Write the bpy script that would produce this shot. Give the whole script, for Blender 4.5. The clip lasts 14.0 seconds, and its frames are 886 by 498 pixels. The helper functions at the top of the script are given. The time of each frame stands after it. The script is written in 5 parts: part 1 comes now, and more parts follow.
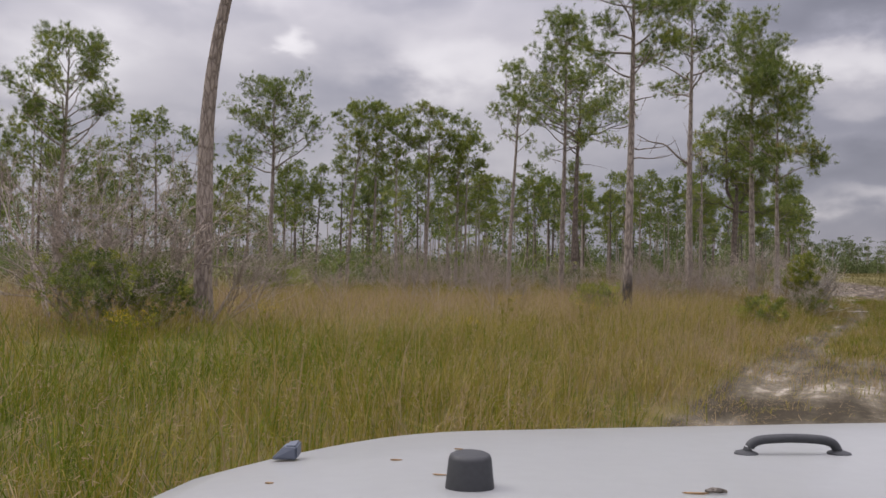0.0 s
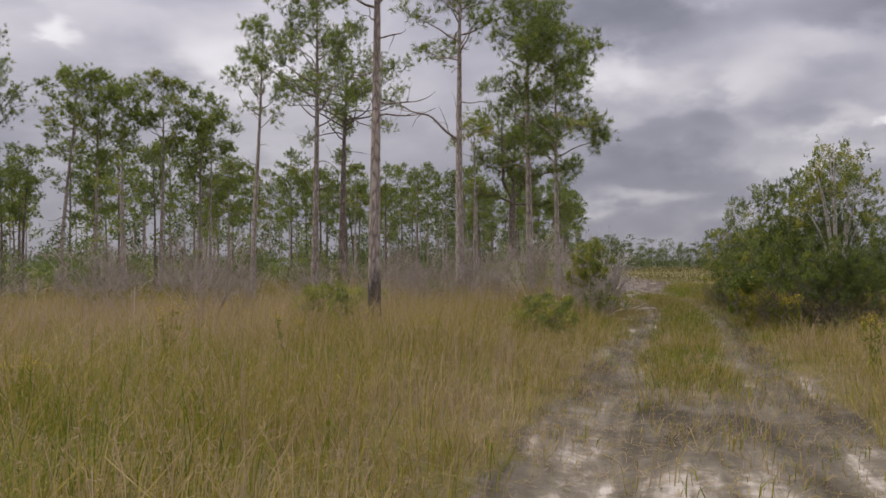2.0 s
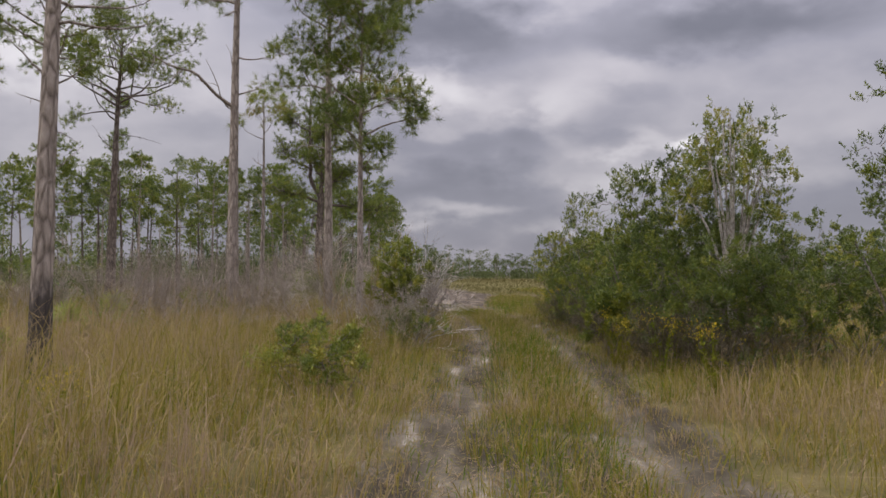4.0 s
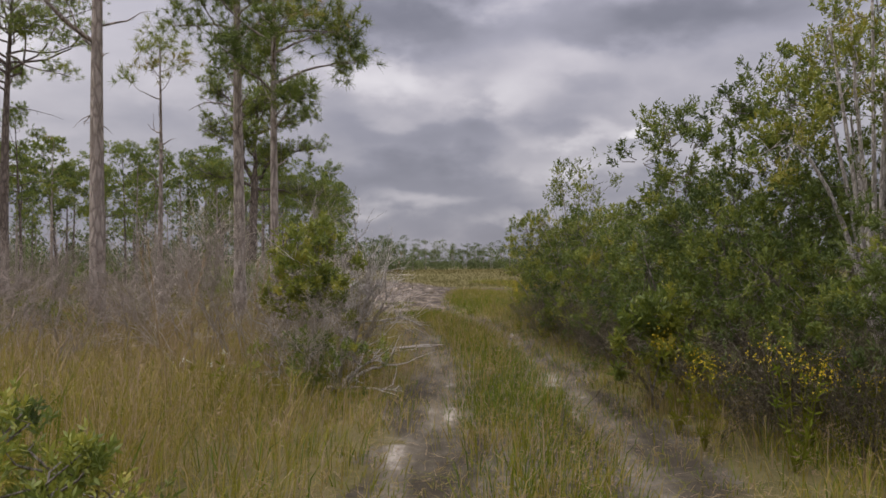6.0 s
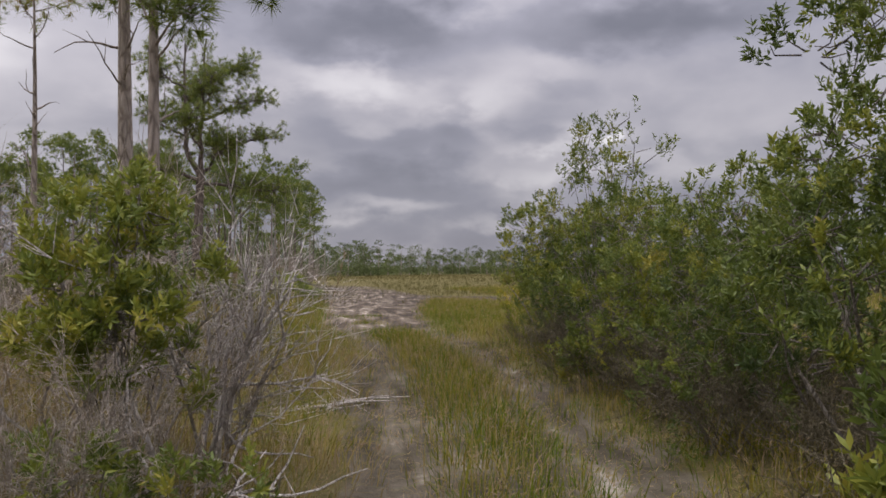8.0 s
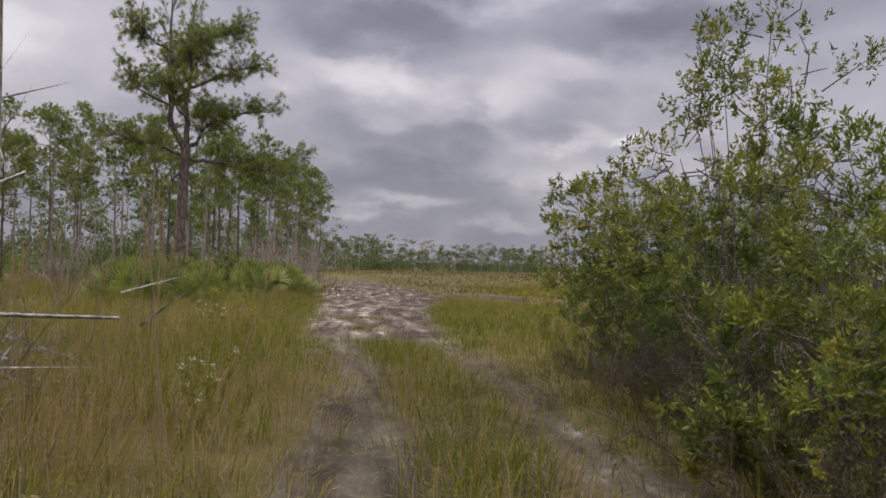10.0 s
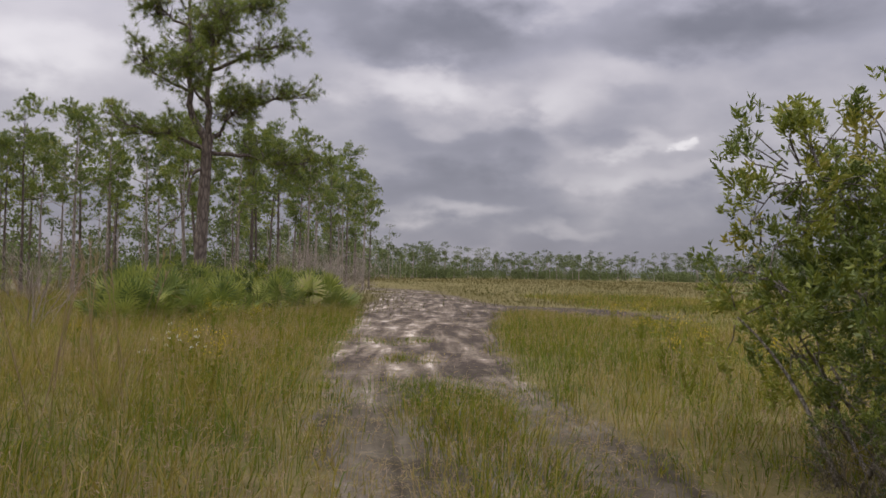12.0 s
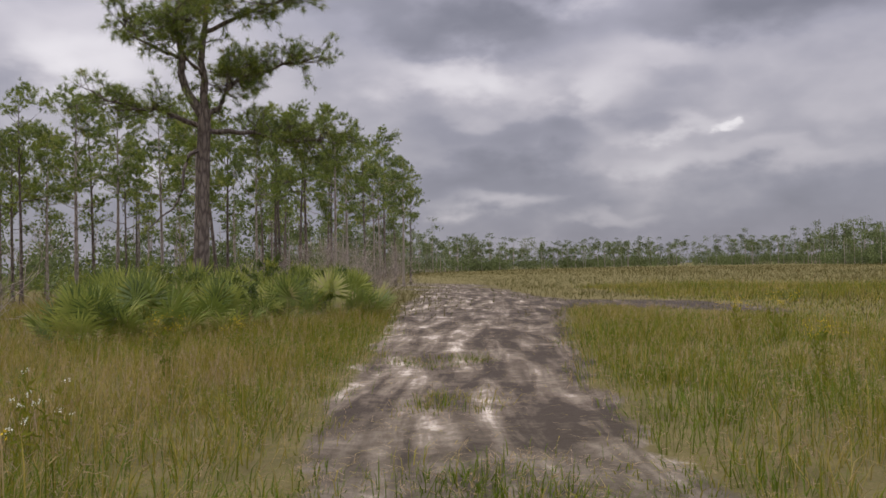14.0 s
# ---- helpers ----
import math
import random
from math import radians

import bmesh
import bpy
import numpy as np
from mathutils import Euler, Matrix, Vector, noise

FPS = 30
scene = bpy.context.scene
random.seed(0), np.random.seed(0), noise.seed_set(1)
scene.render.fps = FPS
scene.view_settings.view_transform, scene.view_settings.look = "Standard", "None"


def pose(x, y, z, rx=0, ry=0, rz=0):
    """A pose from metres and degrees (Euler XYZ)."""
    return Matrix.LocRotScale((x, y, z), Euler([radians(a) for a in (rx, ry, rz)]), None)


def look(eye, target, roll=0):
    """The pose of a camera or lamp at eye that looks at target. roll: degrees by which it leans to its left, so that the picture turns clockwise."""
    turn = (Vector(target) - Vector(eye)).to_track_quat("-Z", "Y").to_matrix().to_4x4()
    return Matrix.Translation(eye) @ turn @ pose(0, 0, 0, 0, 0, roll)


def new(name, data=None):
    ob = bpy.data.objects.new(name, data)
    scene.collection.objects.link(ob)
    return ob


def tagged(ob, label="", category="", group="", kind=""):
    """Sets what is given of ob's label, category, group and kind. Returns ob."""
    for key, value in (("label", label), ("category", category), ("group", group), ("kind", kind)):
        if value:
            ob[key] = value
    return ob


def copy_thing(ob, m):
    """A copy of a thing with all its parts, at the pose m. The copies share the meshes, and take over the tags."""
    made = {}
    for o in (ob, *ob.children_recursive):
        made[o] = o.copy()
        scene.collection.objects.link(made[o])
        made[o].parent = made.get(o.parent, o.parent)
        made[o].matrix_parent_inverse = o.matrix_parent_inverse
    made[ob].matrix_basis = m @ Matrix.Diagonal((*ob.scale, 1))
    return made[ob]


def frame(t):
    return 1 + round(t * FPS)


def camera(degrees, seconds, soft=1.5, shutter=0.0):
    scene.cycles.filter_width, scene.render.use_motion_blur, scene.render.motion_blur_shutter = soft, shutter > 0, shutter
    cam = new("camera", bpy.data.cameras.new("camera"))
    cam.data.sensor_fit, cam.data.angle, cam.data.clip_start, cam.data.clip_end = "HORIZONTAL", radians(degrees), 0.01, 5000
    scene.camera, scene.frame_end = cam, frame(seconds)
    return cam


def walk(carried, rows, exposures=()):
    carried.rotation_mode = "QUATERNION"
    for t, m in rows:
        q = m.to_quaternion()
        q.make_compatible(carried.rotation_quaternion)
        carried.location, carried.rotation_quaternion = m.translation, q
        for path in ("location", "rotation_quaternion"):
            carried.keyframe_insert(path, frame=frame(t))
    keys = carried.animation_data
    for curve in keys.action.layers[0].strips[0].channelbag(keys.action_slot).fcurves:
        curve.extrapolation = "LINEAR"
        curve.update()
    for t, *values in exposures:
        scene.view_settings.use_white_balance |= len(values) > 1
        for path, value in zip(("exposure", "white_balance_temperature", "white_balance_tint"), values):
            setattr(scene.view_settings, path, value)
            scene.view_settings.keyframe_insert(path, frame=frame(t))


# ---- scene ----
cam = camera(56.43, 14.0, soft=1.6)
walk(cam, [
    (0.0, pose(0.003, 0.000, 1.747, 90.91, -0.92, 0.00)),
    (0.5, pose(0.514, 1.665, 1.697, 91.02, -0.29, -1.85)),
    (1.0, pose(1.073, 3.412, 1.636, 90.90, 0.30, -5.52)),
    (1.5, pose(1.755, 5.175, 1.614, 90.84, 0.08, -10.12)),
    (2.0, pose(2.549, 6.943, 1.563, 91.13, 0.22, -14.57)),
    (2.5, pose(3.342, 8.659, 1.515, 91.33, 0.13, -18.24)),
    (3.0, pose(4.140, 10.258, 1.482, 91.13, 0.47, -21.52)),
    (3.5, pose(4.868, 11.755, 1.492, 90.73, 0.16, -24.61)),
    (4.0, pose(5.653, 13.148, 1.522, 91.81, -0.47, -27.01)),
    (6.5, pose(9.426, 19.867, 1.627, 91.06, 0.67, -30.51)),
    (7.0, pose(10.176, 21.161, 1.622, 91.37, 0.93, -30.96)),
    (7.5, pose(10.963, 22.436, 1.627, 91.55, 0.47, -31.45)),
    (8.0, pose(11.770, 23.655, 1.627, 91.53, 0.30, -31.70)),
    (10.5, pose(14.996, 29.303, 1.595, 91.35, -1.98, -30.39)),
    (11.0, pose(15.634, 30.559, 1.586, 91.89, -1.78, -29.18)),
    (11.5, pose(16.311, 31.797, 1.610, 92.06, -1.68, -28.02)),
    (12.0, pose(17.007, 33.062, 1.597, 91.74, -1.03, -27.07)),
    (12.5, pose(17.683, 34.365, 1.600, 91.39, -0.12, -26.49)),
    (13.0, pose(18.337, 35.685, 1.557, 91.12, 0.41, -25.81)),
    (13.5, pose(18.945, 36.990, 1.610, 90.77, 1.07, -24.90)),
    (14.0, pose(19.481, 38.272, 1.571, 91.26, 1.22, -23.95)),
])

# cloud masses: azimuth from +y towards +x, elevation, their spreads in degrees, brightness
CLOUDS = [(3, 13, 9, 5, 0.10), (-21, 14, 10, 6, 0.14), (-8, 17, 8, 3, 0.08), (30, 2.0, 45, 4.0, -0.14), (26.5, 16.4, 8.0, 2.2, -0.50), (17, 19.0, 6, 2.2, -0.28), (46.5, 16.4, 9.0, 1.9, -0.44), (60, 19, 9, 3, -0.3), (24.5, 12.7, 5.0, 1.4, 0.26), (34.5, 11.7, 2.4, 1.4, 0.24),
          (29.5, 12.2, 3.0, 1.0, 0.12), (38, 13.6, 4, 1.2, 0.14), (43.2, 8.8, 0.7, 0.3, 0.34), (41, 9.0, 3.5, 0.6, 0.2), (44, 6.9, 9, 0.9, 0.2), (27.5, 9.1, 7, 1.0, -0.16), (25, 6.5, 9, 1.5, -0.26),
          (28, 4.3, 3.6, 0.7, 0.24), (35.5, 3.2, 3.2, 0.6, 0.2), (20, 3, 6, 1.0, -0.1), (55, 9.5, 8, 1.6, 0.1), (62, 5, 9, 1.5, -0.14), (0.5, 13.4, 4.5, 2.0, 0.25), (-10.2, 14.6, 1.6, 0.8, 0.32),
          (-21.8, 18.3, 2.6, 0.9, 0.34), (-25, 12, 5, 3, 0.26), (-5, 11, 4, 1.2, -0.14), (-16, 16, 5, 1.2, -0.16), (3.5, 7, 4, 1.5, 0.2), (-4, 17.6, 5, 1.2, -0.16), (12, 11.5, 3, 1.5, 0.12), (-18, 8, 6, 1.5, -0.1)]
ZENITH = 7.2

# ---- sky, sun and exposure ----
def node(nt, kind, values=None, **props):
    n = nt.nodes.new(kind)
    for k, v in props.items():
        setattr(n, k, v)
    for k, v in (values or {}).items():
        if isinstance(v, bpy.types.NodeSocket):
            nt.links.new(v, n.inputs[k])
        else:
            n.inputs[k].default_value = v
    return n


def calc(nt, op, a, b=0.0, c=0.0):
    return node(nt, "ShaderNodeMath", {0: a, 1: b, 2: c}, operation=op).outputs[0]


def ramp(nt, fac, stops):
    n = node(nt, "ShaderNodeValToRGB", {0: fac})
    el = n.color_ramp.elements
    el[0].position, el[0].color = stops[0][0], (*stops[0][1], 1)
    el[1].position, el[1].color = stops[-1][0], (*stops[-1][1], 1)
    for p, c in stops[1:-1]:
        e = el.new(p)
        e.color = (*c, 1)
    return n.outputs[0]


def mixc(nt, fac, a, b, mode="MIX"):
    n = node(nt, "ShaderNodeMix", data_type="RGBA", blend_type=mode)
    for sock, v in ((n.inputs[0], fac), (n.inputs[6], a), (n.inputs[7], b)):
        if isinstance(v, bpy.types.NodeSocket):
            nt.links.new(v, sock)
        else:
            sock.default_value = v if isinstance(v, float) else (*v, 1)
    return n.outputs[2]


SUN_AZ, SUN_EL = radians(-70), radians(50)      # azimuth from +y towards +x

world = bpy.data.worlds.new("overcast_sky")
scene.world = world
world.use_nodes = True
wt = world.node_tree
wt.nodes.clear()
tex = node(wt, "ShaderNodeTexCoord").outputs["Generated"]
sep = node(wt, "ShaderNodeSeparateXYZ", {0: tex})
zc = calc(wt, "MAXIMUM", sep.outputs[2], 0.0)
az = calc(wt, "ARCTAN2", sep.outputs[0], sep.outputs[1])
el = calc(wt, "ARCSINE", zc)
# cloud layer, flattened towards the horizon
flat_z = calc(wt, "MULTIPLY", zc, 1.9)
plane = node(wt, "ShaderNodeCombineXYZ", {0: sep.outputs[0], 1: sep.outputs[1], 2: flat_z}).outputs[0]
n1 = node(wt, "ShaderNodeTexNoise", {"Vector": plane, "Scale": 3.6, "Detail": 6.0, "Roughness": 0.48, "Distortion": 0.0}).outputs[0]
n2 = node(wt, "ShaderNodeTexNoise", {"Vector": plane, "Scale": 12.0, "Detail": 5.0, "Roughness": 0.48, "Distortion": 0.0}).outputs[0]
warp = calc(wt, "MULTIPLY", calc(wt, "SUBTRACT", n2, 0.5), 0.17)
warp2 = calc(wt, "MULTIPLY", calc(wt, "SUBTRACT", n2, 0.5), 0.085)
waz = calc(wt, "ADD", az, warp)
wel = calc(wt, "ADD", el, warp2)


def puff(a, e, sa, se):
    """A soft cloud mass at azimuth a and elevation e, in degrees."""
    u = calc(wt, "DIVIDE", calc(wt, "SUBTRACT", waz, radians(a)), radians(sa))
    v = calc(wt, "DIVIDE", calc(wt, "SUBTRACT", wel, radians(e)), radians(se))
    q = calc(wt, "ADD", calc(wt, "MULTIPLY", u, u), calc(wt, "MULTIPLY", v, v))
    return calc(wt, "EXPONENT", calc(wt, "MULTIPLY", calc(wt, "POWER", q, 1.5), -1.0))


tone = calc(wt, "MULTIPLY_ADD", calc(wt, "SUBTRACT", n1, 0.5), 0.40, 0.475)
tone = calc(wt, "MULTIPLY_ADD", calc(wt, "SUBTRACT", n2, 0.5), 0.30, tone)
n3 = node(wt, "ShaderNodeTexNoise", {"Vector": plane, "Scale": 8.0, "Detail": 3.0, "Roughness": 0.45}).outputs[0]
lump = calc(wt, "ABSOLUTE", calc(wt, "SUBTRACT", n3, 0.5))
tone = calc(wt, "MULTIPLY_ADD", calc(wt, "SUBTRACT", 0.08, lump), 0.42, tone)
for a, e, sa, se, w in CLOUDS:
    tone = calc(wt, "MULTIPLY_ADD", puff(a, e, sa, se), w, tone)
cloud = ramp(wt, tone, [(0.0, (0.158, 0.157, 0.192)), (0.35, (0.285, 0.278, 0.331)), (0.62, (0.465, 0.442, 0.485)), (1.0, (0.75, 0.72, 0.745))])
# overcast skies brighten towards the zenith
zen = calc(wt, "MULTIPLY_ADD", calc(wt, "POWER", zc, 2.2), ZENITH, 1.0)
cloud = mixc(wt, 1.0, cloud, node(wt, "ShaderNodeCombineColor", {0: zen, 1: zen, 2: zen}).outputs[0], "MULTIPLY")
clear = node(wt, "ShaderNodeTexSky", sky_type="NISHITA", sun_disc=False, sun_elevation=SUN_EL, sun_rotation=SUN_AZ)
clear_c = mixc(wt, 1.0, clear.outputs[0], (0.1, 0.1, 0.1), "MULTIPLY")
mixed = mixc(wt, 0.94, clear_c, cloud)
bg = node(wt, "ShaderNodeBackground", {0: mixed, 1: 1.0})
node(wt, "ShaderNodeOutputWorld", {0: bg.outputs[0]})

sun = new("sun", bpy.data.lights.new("sun", "SUN"))
sun.data.energy, sun.data.angle, sun.data.color = 1.5, radians(24), (1.0, 0.95, 0.86)
sun.matrix_world = look((math.sin(SUN_AZ) * 50, math.cos(SUN_AZ) * 50, math.tan(SUN_EL) * 50), (0, 0, 0))


# ---- materials ----
def material(name):
    m = bpy.data.materials.new(name)
    m.use_nodes = True
    m.node_tree.nodes.clear()
    return m, m.node_tree


def finish(nt, colour, rough=0.8, bump=None, strength=0.3, dist=0.02, through_light=0.0, metal=0.0, spec=0.3, coat=0.0):
    v = {"Base Color": colour, "Roughness": rough, "Metallic": metal, "Specular IOR Level": spec, "Coat Weight": coat}
    p = node(nt, "ShaderNodeBsdfPrincipled", v)
    if bump is not None:
        b = node(nt, "ShaderNodeBump", {"Height": bump, "Strength": strength, "Distance": dist})
        nt.links.new(b.outputs[0], p.inputs["Normal"])
    out = p.outputs[0]
    if through_light:
        tl = node(nt, "ShaderNodeBsdfTranslucent", {0: colour})
        out = node(nt, "ShaderNodeMixShader", {0: through_light, 1: out, 2: tl.outputs[0]}).outputs[0]
    node(nt, "ShaderNodeOutputMaterial", {0: out})


def leaf_material(name, stops, rough=0.5, through_light=0.3, spec=0.3, scale=1.2):
    """Leaves and blades: colour by a stored tint, by tree and by a slow drift in space."""
    m, nt = material(name)
    tint = node(nt, "ShaderNodeAttribute", attribute_name="tint").outputs["Fac"]
    rnd = node(nt, "ShaderNodeObjectInfo").outputs["Random"]
    pos = node(nt, "ShaderNodeNewGeometry").outputs["Position"]
    drift = node(nt, "ShaderNodeTexNoise", {"Vector": pos, "Scale": scale, "Detail": 3.0}).outputs[0]
    f = calc(nt, "MULTIPLY_ADD", calc(nt, "SUBTRACT", rnd, 0.5), 0.16, tint)
    f = calc(nt, "MULTIPLY_ADD", calc(nt, "SUBTRACT", drift, 0.5), 0.5, f)
    blot = node(nt, "ShaderNodeTexNoise", {"Vector": pos, "Scale": scale * 5.0, "Detail": 2.0}).outputs[0]
    f = calc(nt, "MULTIPLY_ADD", calc(nt, "SUBTRACT", blot, 0.5), 0.45, f)
    finish(nt, ramp(nt, f, stops), rough, through_light=through_light, spec=spec)
    return m


GRASS = leaf_material("grass_blades", [(0.0, (0.085, 0.125, 0.012)), (0.28, (0.168, 0.166, 0.018)), (0.5, (0.255, 0.203, 0.042)),
                                       (0.72, (0.318, 0.242, 0.108)), (1.0, (0.335, 0.248, 0.168))], 0.75, 0.35, 0.06, 0.35)
NEEDLES = leaf_material("pine_needles", [(0.0, (0.062, 0.088, 0.026)), (0.5, (0.172, 0.22, 0.045)), (0.92, (0.30, 0.315, 0.058)), (1.0, (0.33, 0.25, 0.09))], 0.5, 0.35, 0.25)
# greyer needles for the far woods: distance haze put into the colour
HAZED_NEEDLES = leaf_material("hazed_pine_foliage", [(0.0, (0.062, 0.08, 0.034)), (0.5, (0.135, 0.165, 0.058)), (1.0, (0.21, 0.215, 0.085))], 0.7, 0.3, 0.1, 0.15)
FIELD = leaf_material("dull_field_grass", [(0.0, (0.07, 0.075, 0.018)), (0.5, (0.138, 0.112, 0.038)), (1.0, (0.22, 0.163, 0.088))], 0.75, 0.3, 0.1, 0.12)
LEAVES = leaf_material("shrub_leaves", [(0.0, (0.058, 0.086, 0.022)), (0.5, (0.142, 0.18, 0.032)), (0.85, (0.275, 0.285, 0.042)), (1.0, (0.35, 0.31, 0.055))], 0.42, 0.35, 0.35)
FRONDS = leaf_material("palmetto_fronds", [(0.0, (0.05, 0.08, 0.025)), (0.5, (0.175, 0.22, 0.042)), (0.85, (0.35, 0.37, 0.085)), (1.0, (0.40, 0.34, 0.17))], 0.45, 0.3, 0.3)
PETALS = leaf_material("flower_petals", [(0.0, (0.45, 0.33, 0.02)), (0.5, (0.62, 0.46, 0.02)), (0.9, (0.7, 0.6, 0.1)), (1.0, (0.8, 0.8, 0.7))], 0.6, 0.3, 0.2)


def bark_material(name, dark, mid, pale, scale, burnt=0.0):
    m, nt = material(name)
    pos = node(nt, "ShaderNodeTexCoord").outputs["Object"]
    st = node(nt, "ShaderNodeMapping", {"Vector": pos, "Scale": (1, 1, 0.28)}).outputs[0]
    plates = node(nt, "ShaderNodeTexVoronoi", {"Vector": st, "Scale": scale}, feature="DISTANCE_TO_EDGE").outputs[0]
    grain = node(nt, "ShaderNodeTexNoise", {"Vector": st, "Scale": scale * 2.2, "Detail": 6.0, "Roughness": 0.65}).outputs[0]
    blot = node(nt, "ShaderNodeTexNoise", {"Vector": pos, "Scale": 0.7, "Detail": 4.0}).outputs[0]
    edge = calc(nt, "MINIMUM", calc(nt, "MULTIPLY", plates, 5.0), 1.0)
    f = calc(nt, "MULTIPLY_ADD", edge, 0.26, calc(nt, "MULTIPLY_ADD", grain, 0.66, calc(nt, "MULTIPLY", blot, 0.24)))
    rnd = node(nt, "ShaderNodeObjectInfo").outputs["Random"]
    f = calc(nt, "MULTIPLY_ADD", calc(nt, "SUBTRACT", rnd, 0.5), 0.12, f)
    h = calc(nt, "MULTIPLY_ADD", edge, 0.6, grain)
    col = ramp(nt, f, [(0.32, dark), (0.60, mid), (0.88, pale)])
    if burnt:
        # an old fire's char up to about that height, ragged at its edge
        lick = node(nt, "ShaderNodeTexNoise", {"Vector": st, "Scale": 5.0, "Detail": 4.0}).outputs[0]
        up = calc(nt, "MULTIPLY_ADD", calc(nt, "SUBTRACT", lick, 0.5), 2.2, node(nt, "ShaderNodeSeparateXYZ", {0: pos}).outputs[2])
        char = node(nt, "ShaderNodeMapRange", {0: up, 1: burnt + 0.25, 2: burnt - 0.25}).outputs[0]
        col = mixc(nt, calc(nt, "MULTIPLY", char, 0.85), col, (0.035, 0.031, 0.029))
    finish(nt, col, 0.9, h, 0.9, 0.035, spec=0.15)
    return m


BARK = bark_material("pine_bark", (0.12, 0.098, 0.082), (0.28, 0.235, 0.2), (0.45, 0.39, 0.34), 9.0)
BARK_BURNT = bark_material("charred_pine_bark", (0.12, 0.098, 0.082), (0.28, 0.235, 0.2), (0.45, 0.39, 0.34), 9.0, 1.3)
BARK_DARK = bark_material("old_pine_bark", (0.05, 0.041, 0.036), (0.13, 0.104, 0.088), (0.25, 0.205, 0.175), 7.0)
STEM = bark_material("shrub_stem", (0.10, 0.085, 0.07), (0.22, 0.19, 0.16), (0.36, 0.33, 0.29), 30.0)
PALE = bark_material("bleached_wood", (0.27, 0.235, 0.205), (0.49, 0.44, 0.395), (0.68, 0.63, 0.57), 24.0)
TWIG = bark_material("dead_twig", (0.215, 0.172, 0.145), (0.375, 0.312, 0.262), (0.52, 0.45, 0.385), 30.0)
TAN = bark_material("tan_dead_wood", (0.27, 0.222, 0.18), (0.47, 0.40, 0.33), (0.62, 0.555, 0.475), 26.0)
TWIG_DARK = bark_material("dead_brush", (0.07, 0.06, 0.04), (0.14, 0.118, 0.075), (0.235, 0.20, 0.135), 30.0)


def ground_material():
    m, nt = material("sandy_ground")
    pos = node(nt, "ShaderNodeNewGeometry").outputs["Position"]
    road = node(nt, "ShaderNodeAttribute", attribute_name="road").outputs["Fac"]
    wet = node(nt, "ShaderNodeAttribute", attribute_name="mud").outputs["Fac"]
    run = node(nt, "ShaderNodeAttribute", attribute_name="run").outputs["Fac"]
    side = node(nt, "ShaderNodeAttribute", attribute_name="side").outputs["Fac"]
    lane = node(nt, "ShaderNodeCombineXYZ", {0: calc(nt, "MULTIPLY", run, 0.30), 1: calc(nt, "MULTIPLY", side, 2.0)}).outputs[0]
    streak = node(nt, "ShaderNodeTexNoise", {"Vector": lane, "Scale": 1.0, "Detail": 6.0, "Roughness": 0.62, "Distortion": 0.4}).outputs[0]
    fine = node(nt, "ShaderNodeTexNoise", {"Vector": pos, "Scale": 7.0, "Detail": 6.0, "Roughness": 0.7}).outputs[0]
    clod = node(nt, "ShaderNodeTexNoise", {"Vector": pos, "Scale": 1.3, "Detail": 5.0, "Roughness": 0.6}).outputs[0]
    litter = node(nt, "ShaderNodeTexVoronoi", {"Vector": pos, "Scale": 26.0, "Randomness": 1.0}).outputs[0]
    bias = calc(nt, "MULTIPLY_ADD", calc(nt, "SUBTRACT", fine, 0.5), 0.28, streak)
    bias = calc(nt, "MULTIPLY_ADD", calc(nt, "SUBTRACT", clod, 0.5), 0.42, bias)
    sand = node(nt, "ShaderNodeAttribute", attribute_name="sand").outputs["Fac"]
    bias = calc(nt, "MULTIPLY_ADD", sand, 0.30, bias)
    dry = ramp(nt, bias, [(0.38, (0.06, 0.05, 0.036)), (0.52, (0.11, 0.094, 0.068)), (0.64, (0.17, 0.145, 0.108)), (0.76, (0.42, 0.375, 0.31))])
    sog = ramp(nt, bias, [(0.40, (0.062, 0.05, 0.04)), (0.51, (0.13, 0.105, 0.08)), (0.61, (0.215, 0.178, 0.138)), (0.66, (0.36, 0.31, 0.255)), (0.74, (0.56, 0.49, 0.41))])
    lane_c = mixc(nt, wet, dry, sog)
    turf = ramp(nt, clod, [(0.3, (0.06, 0.06, 0.02)), (0.55, (0.12, 0.105, 0.038)), (0.75, (0.19, 0.15, 0.07))])
    turf = mixc(nt, calc(nt, "MULTIPLY", litter, 0.45), turf, (0.20, 0.155, 0.09))
    # far off the grass itself is seen from the side
    edge = calc(nt, "MULTIPLY_ADD", calc(nt, "SUBTRACT", fine, 0.5), 0.7, road)
    edge = calc(nt, "MULTIPLY_ADD", calc(nt, "SUBTRACT", clod, 0.5), 0.95, edge)
    e = node(nt, "ShaderNodeMapRange", {0: edge, 1: 0.38, 2: 0.62}).outputs[0]
    col = mixc(nt, e, turf, lane_c)
    rough = calc(nt, "MULTIPLY_ADD", calc(nt, "MULTIPLY", wet, e), -0.08, 0.96)
    h = calc(nt, "MULTIPLY_ADD", clod, 1.5, fine)
    finish(nt, col, rough, h, 0.8, 0.09, spec=0.03)
    return m


